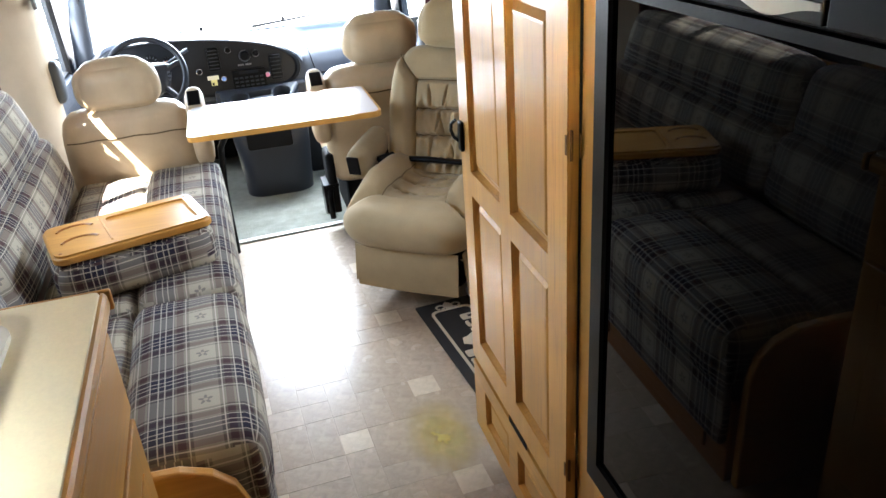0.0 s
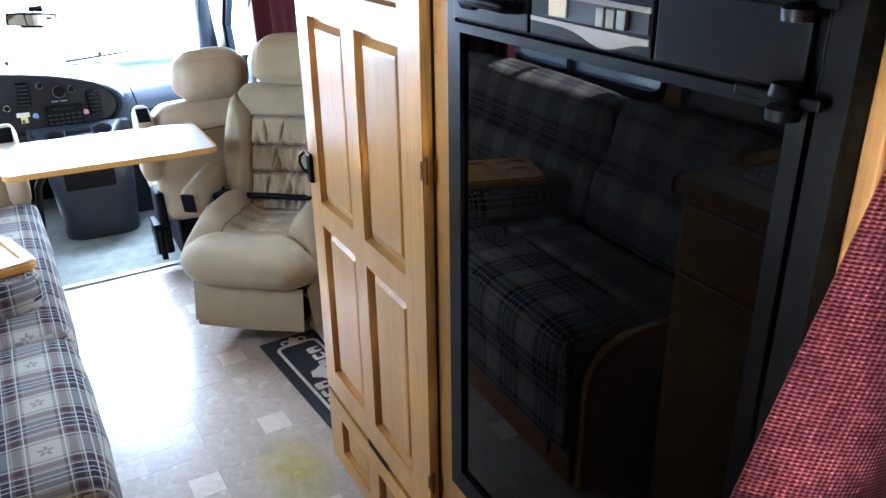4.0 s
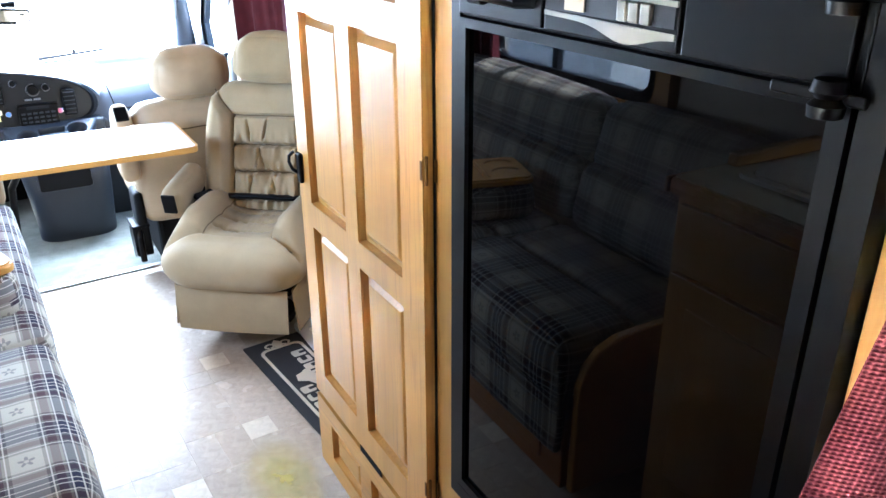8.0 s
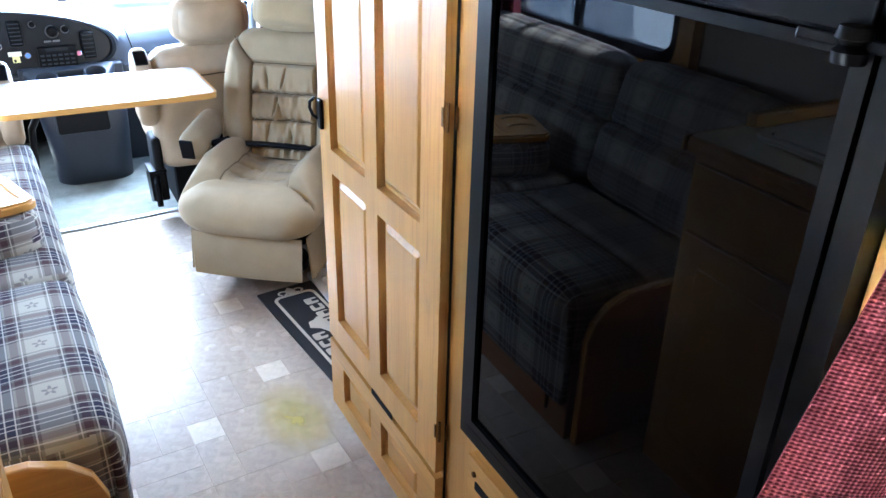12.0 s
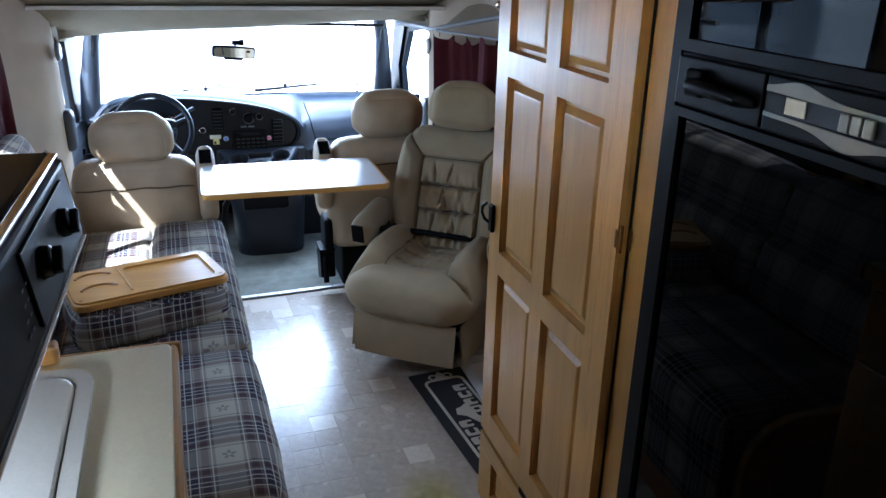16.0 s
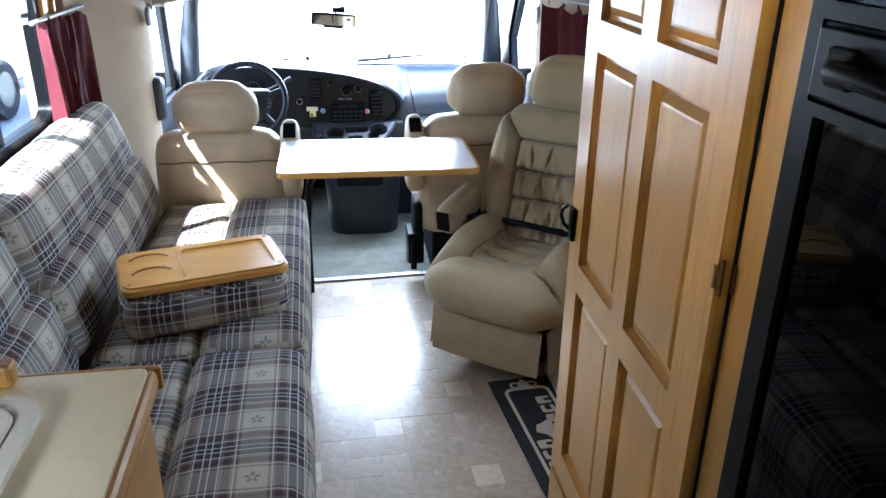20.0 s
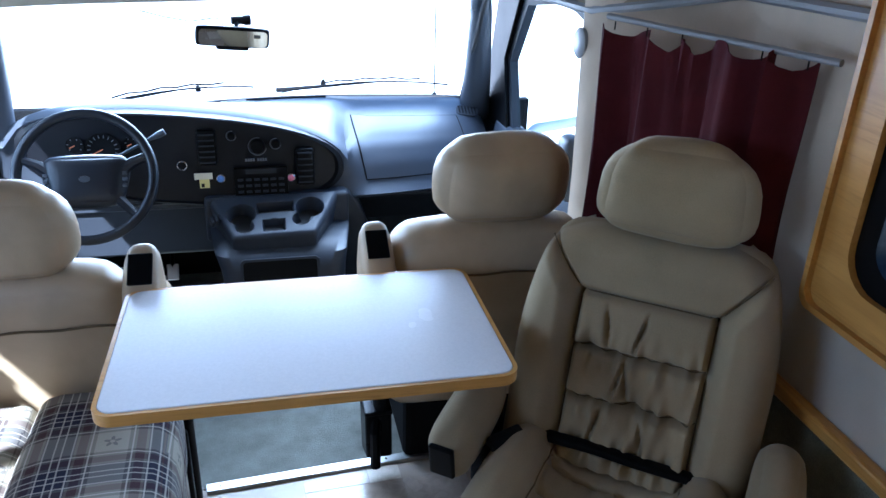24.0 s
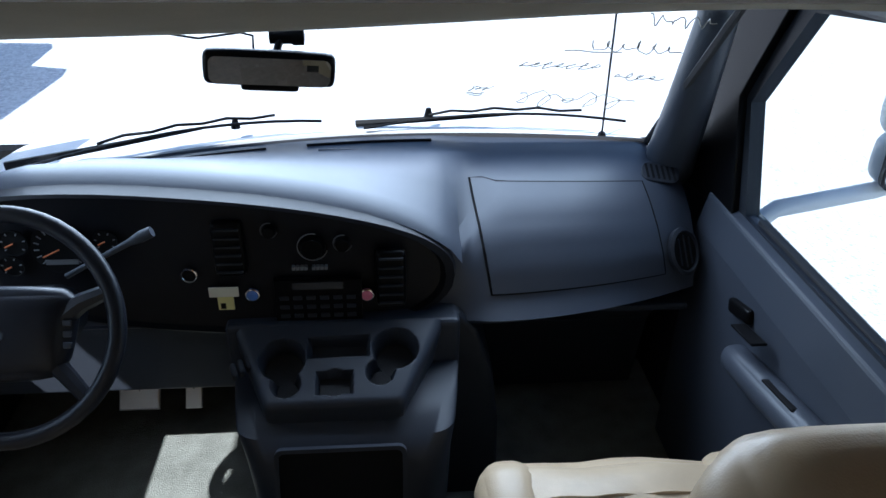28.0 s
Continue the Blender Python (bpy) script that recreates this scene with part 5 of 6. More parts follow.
for i in range(6):
    for j in range(3):
        face_box("button", 0.293 + 0.0265 * i, 0.311 + 0.0265 * i, 0.535 + 0.021 * j, 0.544 + 0.021 * j, DASH_DARK, DY - 0.0115, 0.003, 0.001)
face_box("display", 0.320, 0.420, 0.601, 0.617, SCREEN, DY - 0.0115, 0.0015, 0)
for i in range(4):
    for x in (0.322, 0.361):
        face_box("letter_bar", x + 0.008 * i, x + 0.006 + 0.008 * i, 0.644, 0.651, INK, depth=0.010, bevel=0, label="small plain pale letter mark")
for cx, cz, r in ((0.364, 0.692, 0.026), (0.422, 0.699, 0.016), (0.284, 0.730, 0.014)):
    part("knob", lathe([(r, 0), (r * 0.9, 0.012), (r * 0.8, 0.016)], 20, pose(cx, DY, cz, 90, 0, 0)), BLACK, dash, "round climate control", smooth=True)
    part("knob_ring", tube([(cx + r * 1.12 * math.cos(a), DY - 0.004, cz + r * 1.12 * math.sin(a)) for a in (2 * math.pi * k / 24 for k in range(5, 24))], 0.0012, 5), INK, dash)
for cx, cz, mat in ((0.240, 0.588, BLUE), (0.466, 0.581, PINK)):
    part("socket", lathe([(0.012, 0), (0.012, 0.008), (0.008, 0.010)], 16, pose(cx, DY, cz, 90, 0, 0)), mat, dash, smooth=True)
    part("socket_rim", tube([(cx + 0.0125 * math.cos(a), DY - 0.008, cz + 0.0125 * math.sin(a)) for a in (2 * math.pi * k / 16 for k in range(16))], 0.002, 5, True), CHROME, dash)
ign = part("ignition", lathe([(0.014, 0), (0.014, 0.010), (0.009, 0.012)], 18, pose(0.124, DY, 0.638, 90, 0, 0)), BLACK, dash, smooth=True)
part("ignition_ring", tube([(0.124 + 0.014 * math.cos(a), DY - 0.010, 0.638 + 0.014 * math.sin(a)) for a in (2 * math.pi * k / 18 for k in range(18))], 0.002, 5, True), CHROME, ign)
tag = thing("paper_tag", "small pale yellow paper tag taped to the dashboard", "tag", (0.186, DY - 0.015, 0.56))
part("flap", box(0.158, 0.215, DY - 0.015, DY - 0.011, 0.590, 0.611, 0.0005), PALE_TAG, tag)
part("stem", box(0.173, 0.204, DY - 0.015, DY - 0.011, 0.560, 0.5899, 0.0005), YELLOW, tag)
part("mark", box(0.178, 0.188, DY - 0.0155, DY - 0.0149, 0.563, 0.576), BLACK_MATT, tag)
# gauges behind the wheel
for cx, cz, r in ((-0.106, 0.700, 0.052), (-0.186, 0.715, 0.026), (-0.20, 0.665, 0.022), (-0.020, 0.715, 0.022)):
    g = part("gauge", lathe([(r, 0), (r, 0.004), (r * 0.92, 0.002)], 28, pose(cx, DY - 0.001, cz, 90, 0, 0)), BLACK_MATT, dash, "round dial with pale marks", smooth=True)
    for k in range(14 if r > 0.03 else 6):
        a = radians(220 - k * (260 / (13 if r > 0.03 else 5)))
        part("tick", tube([(cx + r * 0.70 * math.cos(a), DY - 0.006, cz + r * 0.70 * math.sin(a)), (cx + r * 0.88 * math.cos(a), DY - 0.006, cz + r * 0.88 * math.sin(a))], 0.0014, 4), INK, g)
    part("needle", tube([(cx, DY - 0.007, cz), (cx - r * 0.62, DY - 0.007, cz - r * 0.3)], 0.0016, 4), ORANGE, g)
    if r > 0.03:
        part("odometer", box(cx - 0.03, cx + 0.03, DY - 0.007, DY - 0.005, cz - 0.032, cz - 0.022), INK, g)
# ashtray handle, airbag lid, end vent, defrost slots
part("ashtray", box(0.310, 0.405, 4.358, 4.376, 0.480, 0.499, 0.003), DASH_DARK, dash)


def on_lid(u, v, out=0.0):
    x = (0.698 + 0.384 * u) * v + (0.728 + 0.388 * u) * (1 - v)
    z = (0.719 - 0.006 * u) * v + (0.550 + 0.004 * u) * (1 - v)
    return x, dash_face(x, z) - out, z + out * 0.6


part("airbag_lid", sheet([[on_lid(i / 14, j / 12, 0.0012) for j in range(13)] for i in range(15)], 0.004), DASH, dash, "plain padded airbag lid", smooth=True)
rim = [(k / 14, 1.0) for k in range(15)] + [(1.0, 1 - k / 10) for k in range(1, 11)] + [(1 - k / 14, 0.0) for k in range(1, 15)] + [(0.0, k / 10) for k in range(1, 10)]
part("lid_gap", tube([on_lid(u * 1.012 - 0.006, v * 1.012 - 0.006, 0.001) for u, v in rim], 0.0030, 6, True), BLACK_MATT, dash)
EV = pose(1.158, dash_face(1.158, 0.600) - 0.006, 0.600, -28, 0, 20)
ev = part("end_vent", moved(lathe([(0.038, -0.01), (0.040, 0.006), (0.034, 0.010), (0.031, 0.002)], 30), EV @ pose(0, 0, 0, 90, 0, 0) @ Matrix.Diagonal((0.95, 1.35, 1, 1))), DASH_DARK, dash, "oval black end vent", smooth=True)
part("vent_well", moved(lathe([(0.033, 0.002), (0.032, 0.0035)], 30), EV @ pose(0, 0, 0, 90, 0, 0) @ Matrix.Diagonal((0.95, 1.35, 1, 1))), BLACK_MATT, ev)
for k in range(3):
    part("vane", moved(box(-0.001, 0.001, -0.008, -0.003, -0.036 + 0.006 * abs(k - 1), 0.036 - 0.006 * abs(k - 1)), EV @ pose(-0.014 + 0.014 * k, 0, 0)), DASH_DARK, ev)
GM = pose(1.132, dash_row(1.132)[9][1] + 0.010, dash_row(1.132)[9][2] + 0.004, 24, 4, -14)
grille = part("demist_grille", moved(prism(round_rect(-0.042, 0.042, -0.028, 0.028, 0.020), 0.006, "z", 0.0, 0.002), GM), DASH_DARK, dash, "small slatted demister grille")
for k in range(6):
    part("slot", moved(box(-0.0028, 0.0028, -0.021, 0.021, 0.0055, 0.0068), GM @ pose(-0.030 + 0.012 * k, 0, 0, 0, 0, 12)), BLACK_MATT, grille)
for x0, x1 in ((-0.25, -0.05), (0.02, 0.24), (0.33, 0.62), (0.72, 0.92)):
    part("defrost_slot", tube([(x0 + (x1 - x0) * k / 6, wind_y(x0 + (x1 - x0) * k / 6) - 0.062, 0.7545 if x0 < 0.6 else 0.7315) for k in range(7)], 0.0035, 6), BLACK_MATT, dash)
part("speaker_line", tube([(0.36, 4.665, 0.762), (0.57, 4.675, 0.757), (0.60, 4.66, 0.757), (0.61, 4.60, 0.758)], 0.0014, 5), DASH_DARK, dash)
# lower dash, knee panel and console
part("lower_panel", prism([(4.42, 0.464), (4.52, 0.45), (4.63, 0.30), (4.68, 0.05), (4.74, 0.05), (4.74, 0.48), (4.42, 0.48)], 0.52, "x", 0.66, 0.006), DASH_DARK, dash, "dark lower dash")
part("knee_panel", prism([(4.365, 0.500), (4.385, 0.480), (4.412, 0.300), (4.425, 0.290), (4.445, 0.292), (4.50, 0.485)], 0.62, "x", -0.43, 0.004), DASH, dash, "dark knee panel under the wheel")

console = thing("engine_cover_console", "slate plastic engine cover with cup holders and an open bin", "console", (0.41, 4.1, 0.03))
levels = [(0.0, 0.262, 0.612, 3.925, 0.10), (0.12, 0.258, 0.615, 3.905, 0.10), (0.27, 0.245, 0.625, 3.925, 0.08), (0.38, 0.230, 0.630, 3.955, 0.06), (0.425, 0.215, 0.640, 3.985, 0.05), (0.445, 0.205, 0.650, 4.06, 0.04), (0.455, 0.200, 0.655, 4.12, 0.03)]
bm = bmesh.new()
ringlist = []
for z, x0, x1, y0, r in levels:
    ringlist.append([bm.verts.new((x, y, z)) for x, y in round_rect(x0, x1, y0, 4.62, r, 8)])
for p, q in zip(ringlist, ringlist[1:]):
    n = len(p)
    for k in range(n):
        bm.faces.new((p[k], p[(k + 1) % n], q[(k + 1) % n], q[k]))
bm.faces.new(ringlist[-1])
part("cover", bm, CONSOLE, console, smooth=True)
part("cover_rear", box(0.185, 0.660, 4.168, 4.62, 0.40, 0.556, 0.012, 3), CONSOLE, console)
part("bin", moved(prism(round_rect(-0.115, 0.115, -0.066, 0.066, 0.012), 0.02, "y", 0), pose(0.418, 3.934, 0.358, -16, 0, 0)), BLACK_MATT, console, "dark open storage bin")
part("bin_rim", moved(frame_ring(round_rect(-0.123, 0.123, -0.074, 0.074, 0.016), round_rect(-0.115, 0.115, -0.066, 0.066, 0.012), 0.012, "y", 0), pose(0.418, 3.929, 0.358, -16, 0, 0)), CONSOLE, console)


def deck(p, v):
    """The moulded top of the console, p across from -1 to 1 and v up its slope, with wells sunk into it."""
    grow = (v + 0.045) / 0.18
    lo, hi = -0.150 - 0.075 * grow, 0.112 + 0.088 * grow
    c = max(-1.0, min(1.0, p))
    u = (lo + hi) / 2 + (hi - lo) / 2 * c
    vv = max(-0.045, min(0.140, v))
    d = 0.0
    for cu, cv, r, deep in ((-0.122, 0.062, 0.043, 0.055), (-0.112, 0.008, 0.026, 0.045), (0.100, 0.076, 0.043, 0.055), (0.070, 0.026, 0.026, 0.045), (-0.019, 0.007, 0.026, 0.030)):
        d = max(d, deep * ease(r + 0.004, r - 0.005, math.hypot(u - cu, vv - cv)))
    for cu, cv, hu, hv, deep in ((-0.019, 0.007, 0.033, 0.022, 0.030), (-0.012, 0.085, 0.058, 0.020, 0.040)):
        far = max(abs(u - cu) - hu, abs(vv - cv) - hv)
        d = max(d, deep * ease(0.004, -0.004, far))
    w = 0.004 * math.sin(9 * u) - d
    for r in (max(0.0, (abs(c) - 0.88) / 0.12), max(0.0, (-0.027 - vv) / 0.018)):
        w -= 0.022 * (1 - math.sqrt(max(0.0, 1 - r * r)))
    w -= 0.35 * max(0.0, abs(p) - 1) + 0.9 * max(0.0, -0.045 - v)
    return u, vv + 0.25 * min(0.0, v + 0.045), w


part("console_top", moved(sheet([[deck(-1.2 + 2.4 * j / 150, -0.100 + 0.240 * i / 96) for j in range(151)] for i in range(97)], 0.0), pose(0.425, 4.045, 0.500, 24, 0, 0)), CONSOLE, console, "moulded console top with two cup holders and trays", smooth=True)
DK = pose(0.425, 4.045, 0.500, 24, 0, 0)
for cu, cv, r, deep in ((-0.122, 0.062, 0.037, 0.052), (-0.112, 0.008, 0.020, 0.042), (0.100, 0.076, 0.037, 0.052), (0.070, 0.026, 0.020, 0.042)):
    part("rubber_liner", moved(prism(round_rect(cu - r, cu + r, cv - r, cv + r, r * 0.98, 8), 0.003, "z", -deep), DK), RUBBER, console)
part("tray_liner", moved(prism(round_rect(-0.048, 0.010, -0.012, 0.026, 0.006), 0.003, "z", -0.028), DK), RUBBER, console)
part("slot_liner", moved(prism(round_rect(-0.066, 0.042, 0.068, 0.102, 0.004), 0.003, "z", -0.038), DK), RUBBER, console)
for k in range(3):
    part("rib", moved(cushion(0.006, 0.016, 0.012, 0.006), pose(0.212 + 0.012 * k, 4.085 + 0.012 * k, 0.508, 24, 0, 20)), DASH_DARK, console)

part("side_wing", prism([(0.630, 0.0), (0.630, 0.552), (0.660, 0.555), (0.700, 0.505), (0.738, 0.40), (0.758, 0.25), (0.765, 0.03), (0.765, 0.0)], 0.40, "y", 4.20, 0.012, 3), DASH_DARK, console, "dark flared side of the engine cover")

console.location += Vector((-0.005, 0.15, -0.03))

# ---- steering wheel ----
wheel = thing("steering_wheel", "dark slate four-spoke steering wheel", "steering wheel", (-0.110, 4.07, 0.69))
WM = pose(-0.110, 4.085, 0.700, 62, 0, 0)   # local z points at the driver
part("rim", moved(tube([(0.182 * math.cos(a), 0.182 * math.sin(a), 0) for a in (2 * math.pi * k / 48 for k in range(48))], 0.0145, 10, True), WM), WHEEL, wheel, smooth=True)
hub = cushion(0.105, 0.070, 0.026, 0.026, 0.008, 9)
for v in hub.verts:
    v.co.x *= 1.0 + 0.25 * v.co.y / 0.07 * 0.5
part("hub", moved(hub, WM @ pose(0, -0.012, -0.015)), WHEEL, wheel, "padded hub", smooth=True)
part("emblem", moved(lathe([(0.010, 0), (0.009, 0.003)], 14), WM @ pose(0, -0.01, 0.017) @ Matrix.Diagonal((1.6, 1, 1, 1))), DASH, wheel)
for a, w in ((18, 0.020), (162, 0.020), (222, 0.018), (318, 0.018)):
    ca, sa = math.cos(radians(a)), math.sin(radians(a))
    part("spoke", moved(tube([(0.08 * ca, 0.045 * sa - 0.012, -0.012), (0.13 * ca, 0.12 * sa, -0.010), (0.176 * ca, 0.176 * sa, -0.002)], [w, w * 0.8, 0.012], 8), WM), WHEEL, wheel, smooth=True)
for s in (-1, 1):
    for k in range(3):
        part("button", moved(box(-0.007, 0.007, -0.005, 0.005, 0, 0.005, 0.002), WM @ pose(s * 0.105, -0.03 + 0.018 * k, 0.002)), DASH, wheel)
column = thing("steering_column", "dark steering column with a wiper stalk and shift lever", "steering column", (-0.085, 4.1, 0.65))
part("shroud", moved(lathe([(0.055, -0.22), (0.06, -0.06), (0.05, -0.03)], 18), WM), DASH_DARK, column, smooth=True)
part("shift_lever", tube([(-0.06, 4.24, 0.70), (0.00, 4.255, 0.728), (0.050, 4.265, 0.752), (0.072, 4.268, 0.762), (0.092, 4.270, 0.771)], [0.005, 0.005, 0.006, 0.011, 0.010], 10), DASH, column, "slate-grey gear lever", smooth=True)
part("stalk", tube([(-0.16, 4.15, 0.69), (-0.24, 4.13, 0.73)], 0.007, 8), BLACK, column)
for x, w in ((-0.110, 0.050), (0.022, 0.022)):
    p = thing("pedal", "worn metal foot pedal below the dashboard", "pedal", (x, 4.57, 0.12), group="pedals")
    part("pad", moved(box(-w, w, -0.006, 0.006, -0.03, 0.03, 0.004), pose(x, 4.565, 0.15, -35, 0, 0)), ALU, p)
    part("arm", tube([(x, 4.575, 0.16), (x, 4.66, 0.34)], 0.008, 8), BLACK, p)

# ---- cab doors, pillars and windscreen ----


def cab_door(side):
    x = 1.215 if side > 0 else -0.455
    d = thing("cab_door", "slate plastic cab door trim with armrest and window", "door", (x, 4.0, 0.0), group="cab doors")
    s = side
    prof = [(x, 0.0), (x, 0.62), (x + s * 0.015, 0.70), (x + s * 0.05, 0.715), (x + s * 0.09, 0.70), (x + s * 0.09, 0.0)]
    bm = prism(prof, 0.80, "y", 3.74, 0.006)
    part("panel", bm, DASH, d)
    part("armrest", moved(cushion(0.030, 0.21, 0.030, 0.026, 0.004, 7), pose(x - s * 0.020, 4.02, 0.525, -10, 0, 0)), DASH, d, smooth=True)
    part("pull_cup", moved(box(-0.012, 0.012, -0.055, 0.055, 0.0, 0.006, 0.004), pose(x - s * 0.028, 4.02, 0.552, -10, 0, 0)), BLACK_MATT, d, "dark door-pull recess")
    part("switch_plate", moved(box(-0.016, 0.016, -0.045, 0.045, 0.0, 0.006, 0.003), pose(x - s * 0.030, 4.165, 0.576, -10, 0, 0)), BLACK, d)
    part("door_handle", moved(cushion(0.010, 0.045, 0.016, 0.009), pose(x - s * 0.004, 4.255, 0.572, -14, 0, 0)), BLACK, d, smooth=True)
    part("sill_rubber", box(min(x + s * 0.045, x + s * 0.062), max(x + s * 0.045, x + s * 0.062), 3.74, 4.36, 0.708, 0.722, 0.003), RUBBER, d)
    outer = [(3.70, 0.70), (4.40, 0.70), (4.36, 1.21), (3.92, 1.21), (3.80, 1.19), (3.735, 1.12), (3.70, 1.0)]
    inner = [(3.735, 0.72), (4.335, 0.72), (4.285, 1.16), (3.93, 1.16), (3.83, 1.145), (3.77, 1.09), (3.738, 1.0)]
    if s > 0:
        inner = [(3.712, 0.72), (4.395, 0.712), (4.475, 0.93), (4.325, 1.140), (4.05, 1.178), (3.92, 1.175), (3.80, 1.148), (3.735, 1.07)]
        outer = [(3.680, 0.70), (4.425, 0.690), (4.505, 0.935), (4.350, 1.180), (4.05, 1.215), (3.91, 1.212), (3.775, 1.180), (3.700, 1.09)]
        part("door_pillar", box(x + 0.012, x + 0.050, 3.56, 3.705, 0.0, 1.10, 0.006), DASH_DARK, d, "dark trim on the post behind the door")
    part("window_frame", frame_ring(outer, inner, s * 0.03, "x", x + s * 0.035), DASH_DARK, d, "dark door window frame")
    p = part("pane", prism(inner, 0.003, "x", x + s * 0.055), GLASS, d)
    p.visible_shadow = False
    part("quarter_trim", prism([(4.42, 0.685), (4.70, 0.66), (4.70, 0.80), (4.66, 0.98), (4.60, 1.19), (4.350, 1.19), (4.498, 0.935)] if s > 0 else [(4.33, 0.70), (4.70, 0.66), (4.70, 0.80), (4.66, 0.98), (4.60, 1.19), (4.28, 1.19)], s * 0.025, "x", x + s * 0.02, 0.004), BLACK, d, "black quarter trim")
    return d


cab_door(1)
cab_door(-1)
for s in (-1, 1):
    x = 1.205 if s > 0 else -0.445
    p = thing("windscreen_pillar", "slate plastic windscreen pillar trim", "pillar", (x, 4.5, 0.8), kind="structure")
    part("trim", tube([(x - s * 0.020, 4.685 if s > 0 else 4.45, 0.70), (x - s * 0.048, 4.560 if s > 0 else 4.39, 0.90), (x - s * 0.085, 4.42 if s > 0 else 4.32, 1.10), (x - s * 0.125, 4.32 if s > 0 else 4.25, 1.24)], [0.060 if s > 0 else 0.048, 0.048, 0.038, 0.034], 12), DASH, p, smooth=True)
    b = thing("seat_belt", "grey seat belt webbing with a round anchor cover", "seat belt", (x, 3.72, 0.6), group="cab seat belts")
    part("anchor_cover", lathe([(0.038, 0), (0.038, 0.012), (0.030, 0.018)], 22, pose(x - s * 0.020, 3.690, 1.132, 0, -90 * s, 0)), GREY_TRIM, b, "pale round anchor cover", smooth=True)
    part("retractor", moved(cushion(0.030, 0.045, 0.09, 0.028), pose(x - s * 0.02, 3.70, 0.80)), DASH, b, "grey belt retractor cover", smooth=True)

rows = []
for j in range(29):
    x = -0.41 + 1.56 * j / 28
    wy, row = wind_y(x), []
    e = abs(x - MID) / 0.82
    for k in range(9):
        q = k / 8
        row.append((x - (x - MID) * 0.09 * q, wy + 0.01 - (wy - (4.33 - 0.13 * e**3)) * q, 0.735 + 0.445 * q))
    rows.append(row)
screen = thing("window_windscreen", "large curved windscreen with a dark rubber surround", "windscreen", (MID, 4.6, 0.75), kind="structure")
g = part("pane", sheet(rows), GLASS, screen, smooth=True)
g.visible_shadow = False
edge = [r[0] for r in rows] + rows[-1][1:] + [r[-1] for r in rows[::-1]][1:] + rows[0][1:-1][::-1]
part("rubber_seal", tube(edge, 0.009, 6, True), RUBBER, screen)
# pale hand-painted price marks on the glass, unreadable from inside
marks = thing("windscreen_writing", "unreadable painted sale writing on the windscreen", "writing", (0.95, 4.5, 0.9))


def on_glass(x, q):
    wy, e = wind_y(x), abs(x - MID) / 0.82
    return (x - (x - MID) * 0.09 * q, wy - 0.004 - (wy - (4.33 - 0.13 * e**3)) * q, 0.735 + 0.445 * q)


for word, (row_q, x0, x1, w, h) in enumerate(((0.36, 0.80, 1.05, 0.050, 0.13), (0.43, 0.70, 0.745, 0.015, 0.04), (0.60, 0.80, 0.96, 0.024, 0.05), (0.55, 1.00, 1.085, 0.022, 0.05), (0.73, 0.93, 1.09, 0.028, 0.07), (0.88, 1.01, 1.12, 0.026, 0.07))):
    n = int((x1 - x0) / w * 9)
    pts = []
    for k in range(n + 1):
        a = 2 * math.pi * k / 9
        tall = 0.62 + 0.38 * math.sin(1.7 * word + 2.3 * (k // 9))
        pts.append(on_glass(x0 + (x1 - x0) * k / n + 0.40 * w * math.sin(a + word) + 0.1 * h * math.cos(a), row_q + 0.5 * h * tall * math.cos(a) + 0.10 * h * math.sin(2.4 * a)))
    part("stroke", tube(pts, 0.0012, 4), SILVER, marks)
for row_q, x0, x1 in ((0.695, 0.88, 0.99), (0.395, 0.695, 0.735), (0.380, 0.700, 0.730)):
    part("underline", tube([on_glass(x0 + (x1 - x0) * k / 4, row_q + 0.004 * math.sin(2 * k)) for k in range(5)], 0.0012, 4), SILVER, marks)

mirror = thing("rear_view_mirror", "black interior mirror with a compass display and grey mount", "mirror", (0.314, 4.352, 1.03))
MM = pose(0.314, 4.352, 1.040, 8, 5, 8) @ Matrix.Diagonal((0.9, 0.9, 0.9, 1))
part("housing", moved(cushion(0.122, 0.014, 0.034, 0.012, 0.002, 9), MM), BLACK, mirror, smooth=True)
part("mirror_glass", moved(prism(round_rect(-0.113, 0.113, -0.027, 0.027, 0.014), -0.002, "y", -0.0165), MM), MIRROR, mirror, "mirror glass")
part("compass_display", moved(box(0.068, 0.090, -0.0195, -0.0186, 0.004, 0.016), MM), SCREEN, mirror)
part("chin", moved(cushion(0.055, 0.012, 0.010, 0.008), MM @ pose(0, 0.002, -0.036)), BLACK, mirror, smooth=True)
part("mount", lathe([(0.004, -0.030), (0.012, -0.029), (0.013, 0.008), (0.016, 0.012), (0.016, 0.030), (0.004, 0.032)], 16, pose(0.340, 4.400, 1.082, 0, 90, 6)), BLACK_MATT, mirror, smooth=True)
part("stalk", tube([(0.330, 4.395, 1.080), (0.322, 4.372, 1.056)], 0.007, 8), BLACK, mirror, smooth=True)
part("wire", tube([(0.286, 4.37, 1.062), (0.284, 4.39, 1.086), (0.262, 4.395, 1.090), (0.19, 4.395, 1.080), (0.12, 4.385, 1.094), (0.05, 4.37, 1.115)], 0.0022, 6), BLACK, mirror, "thin black cable")

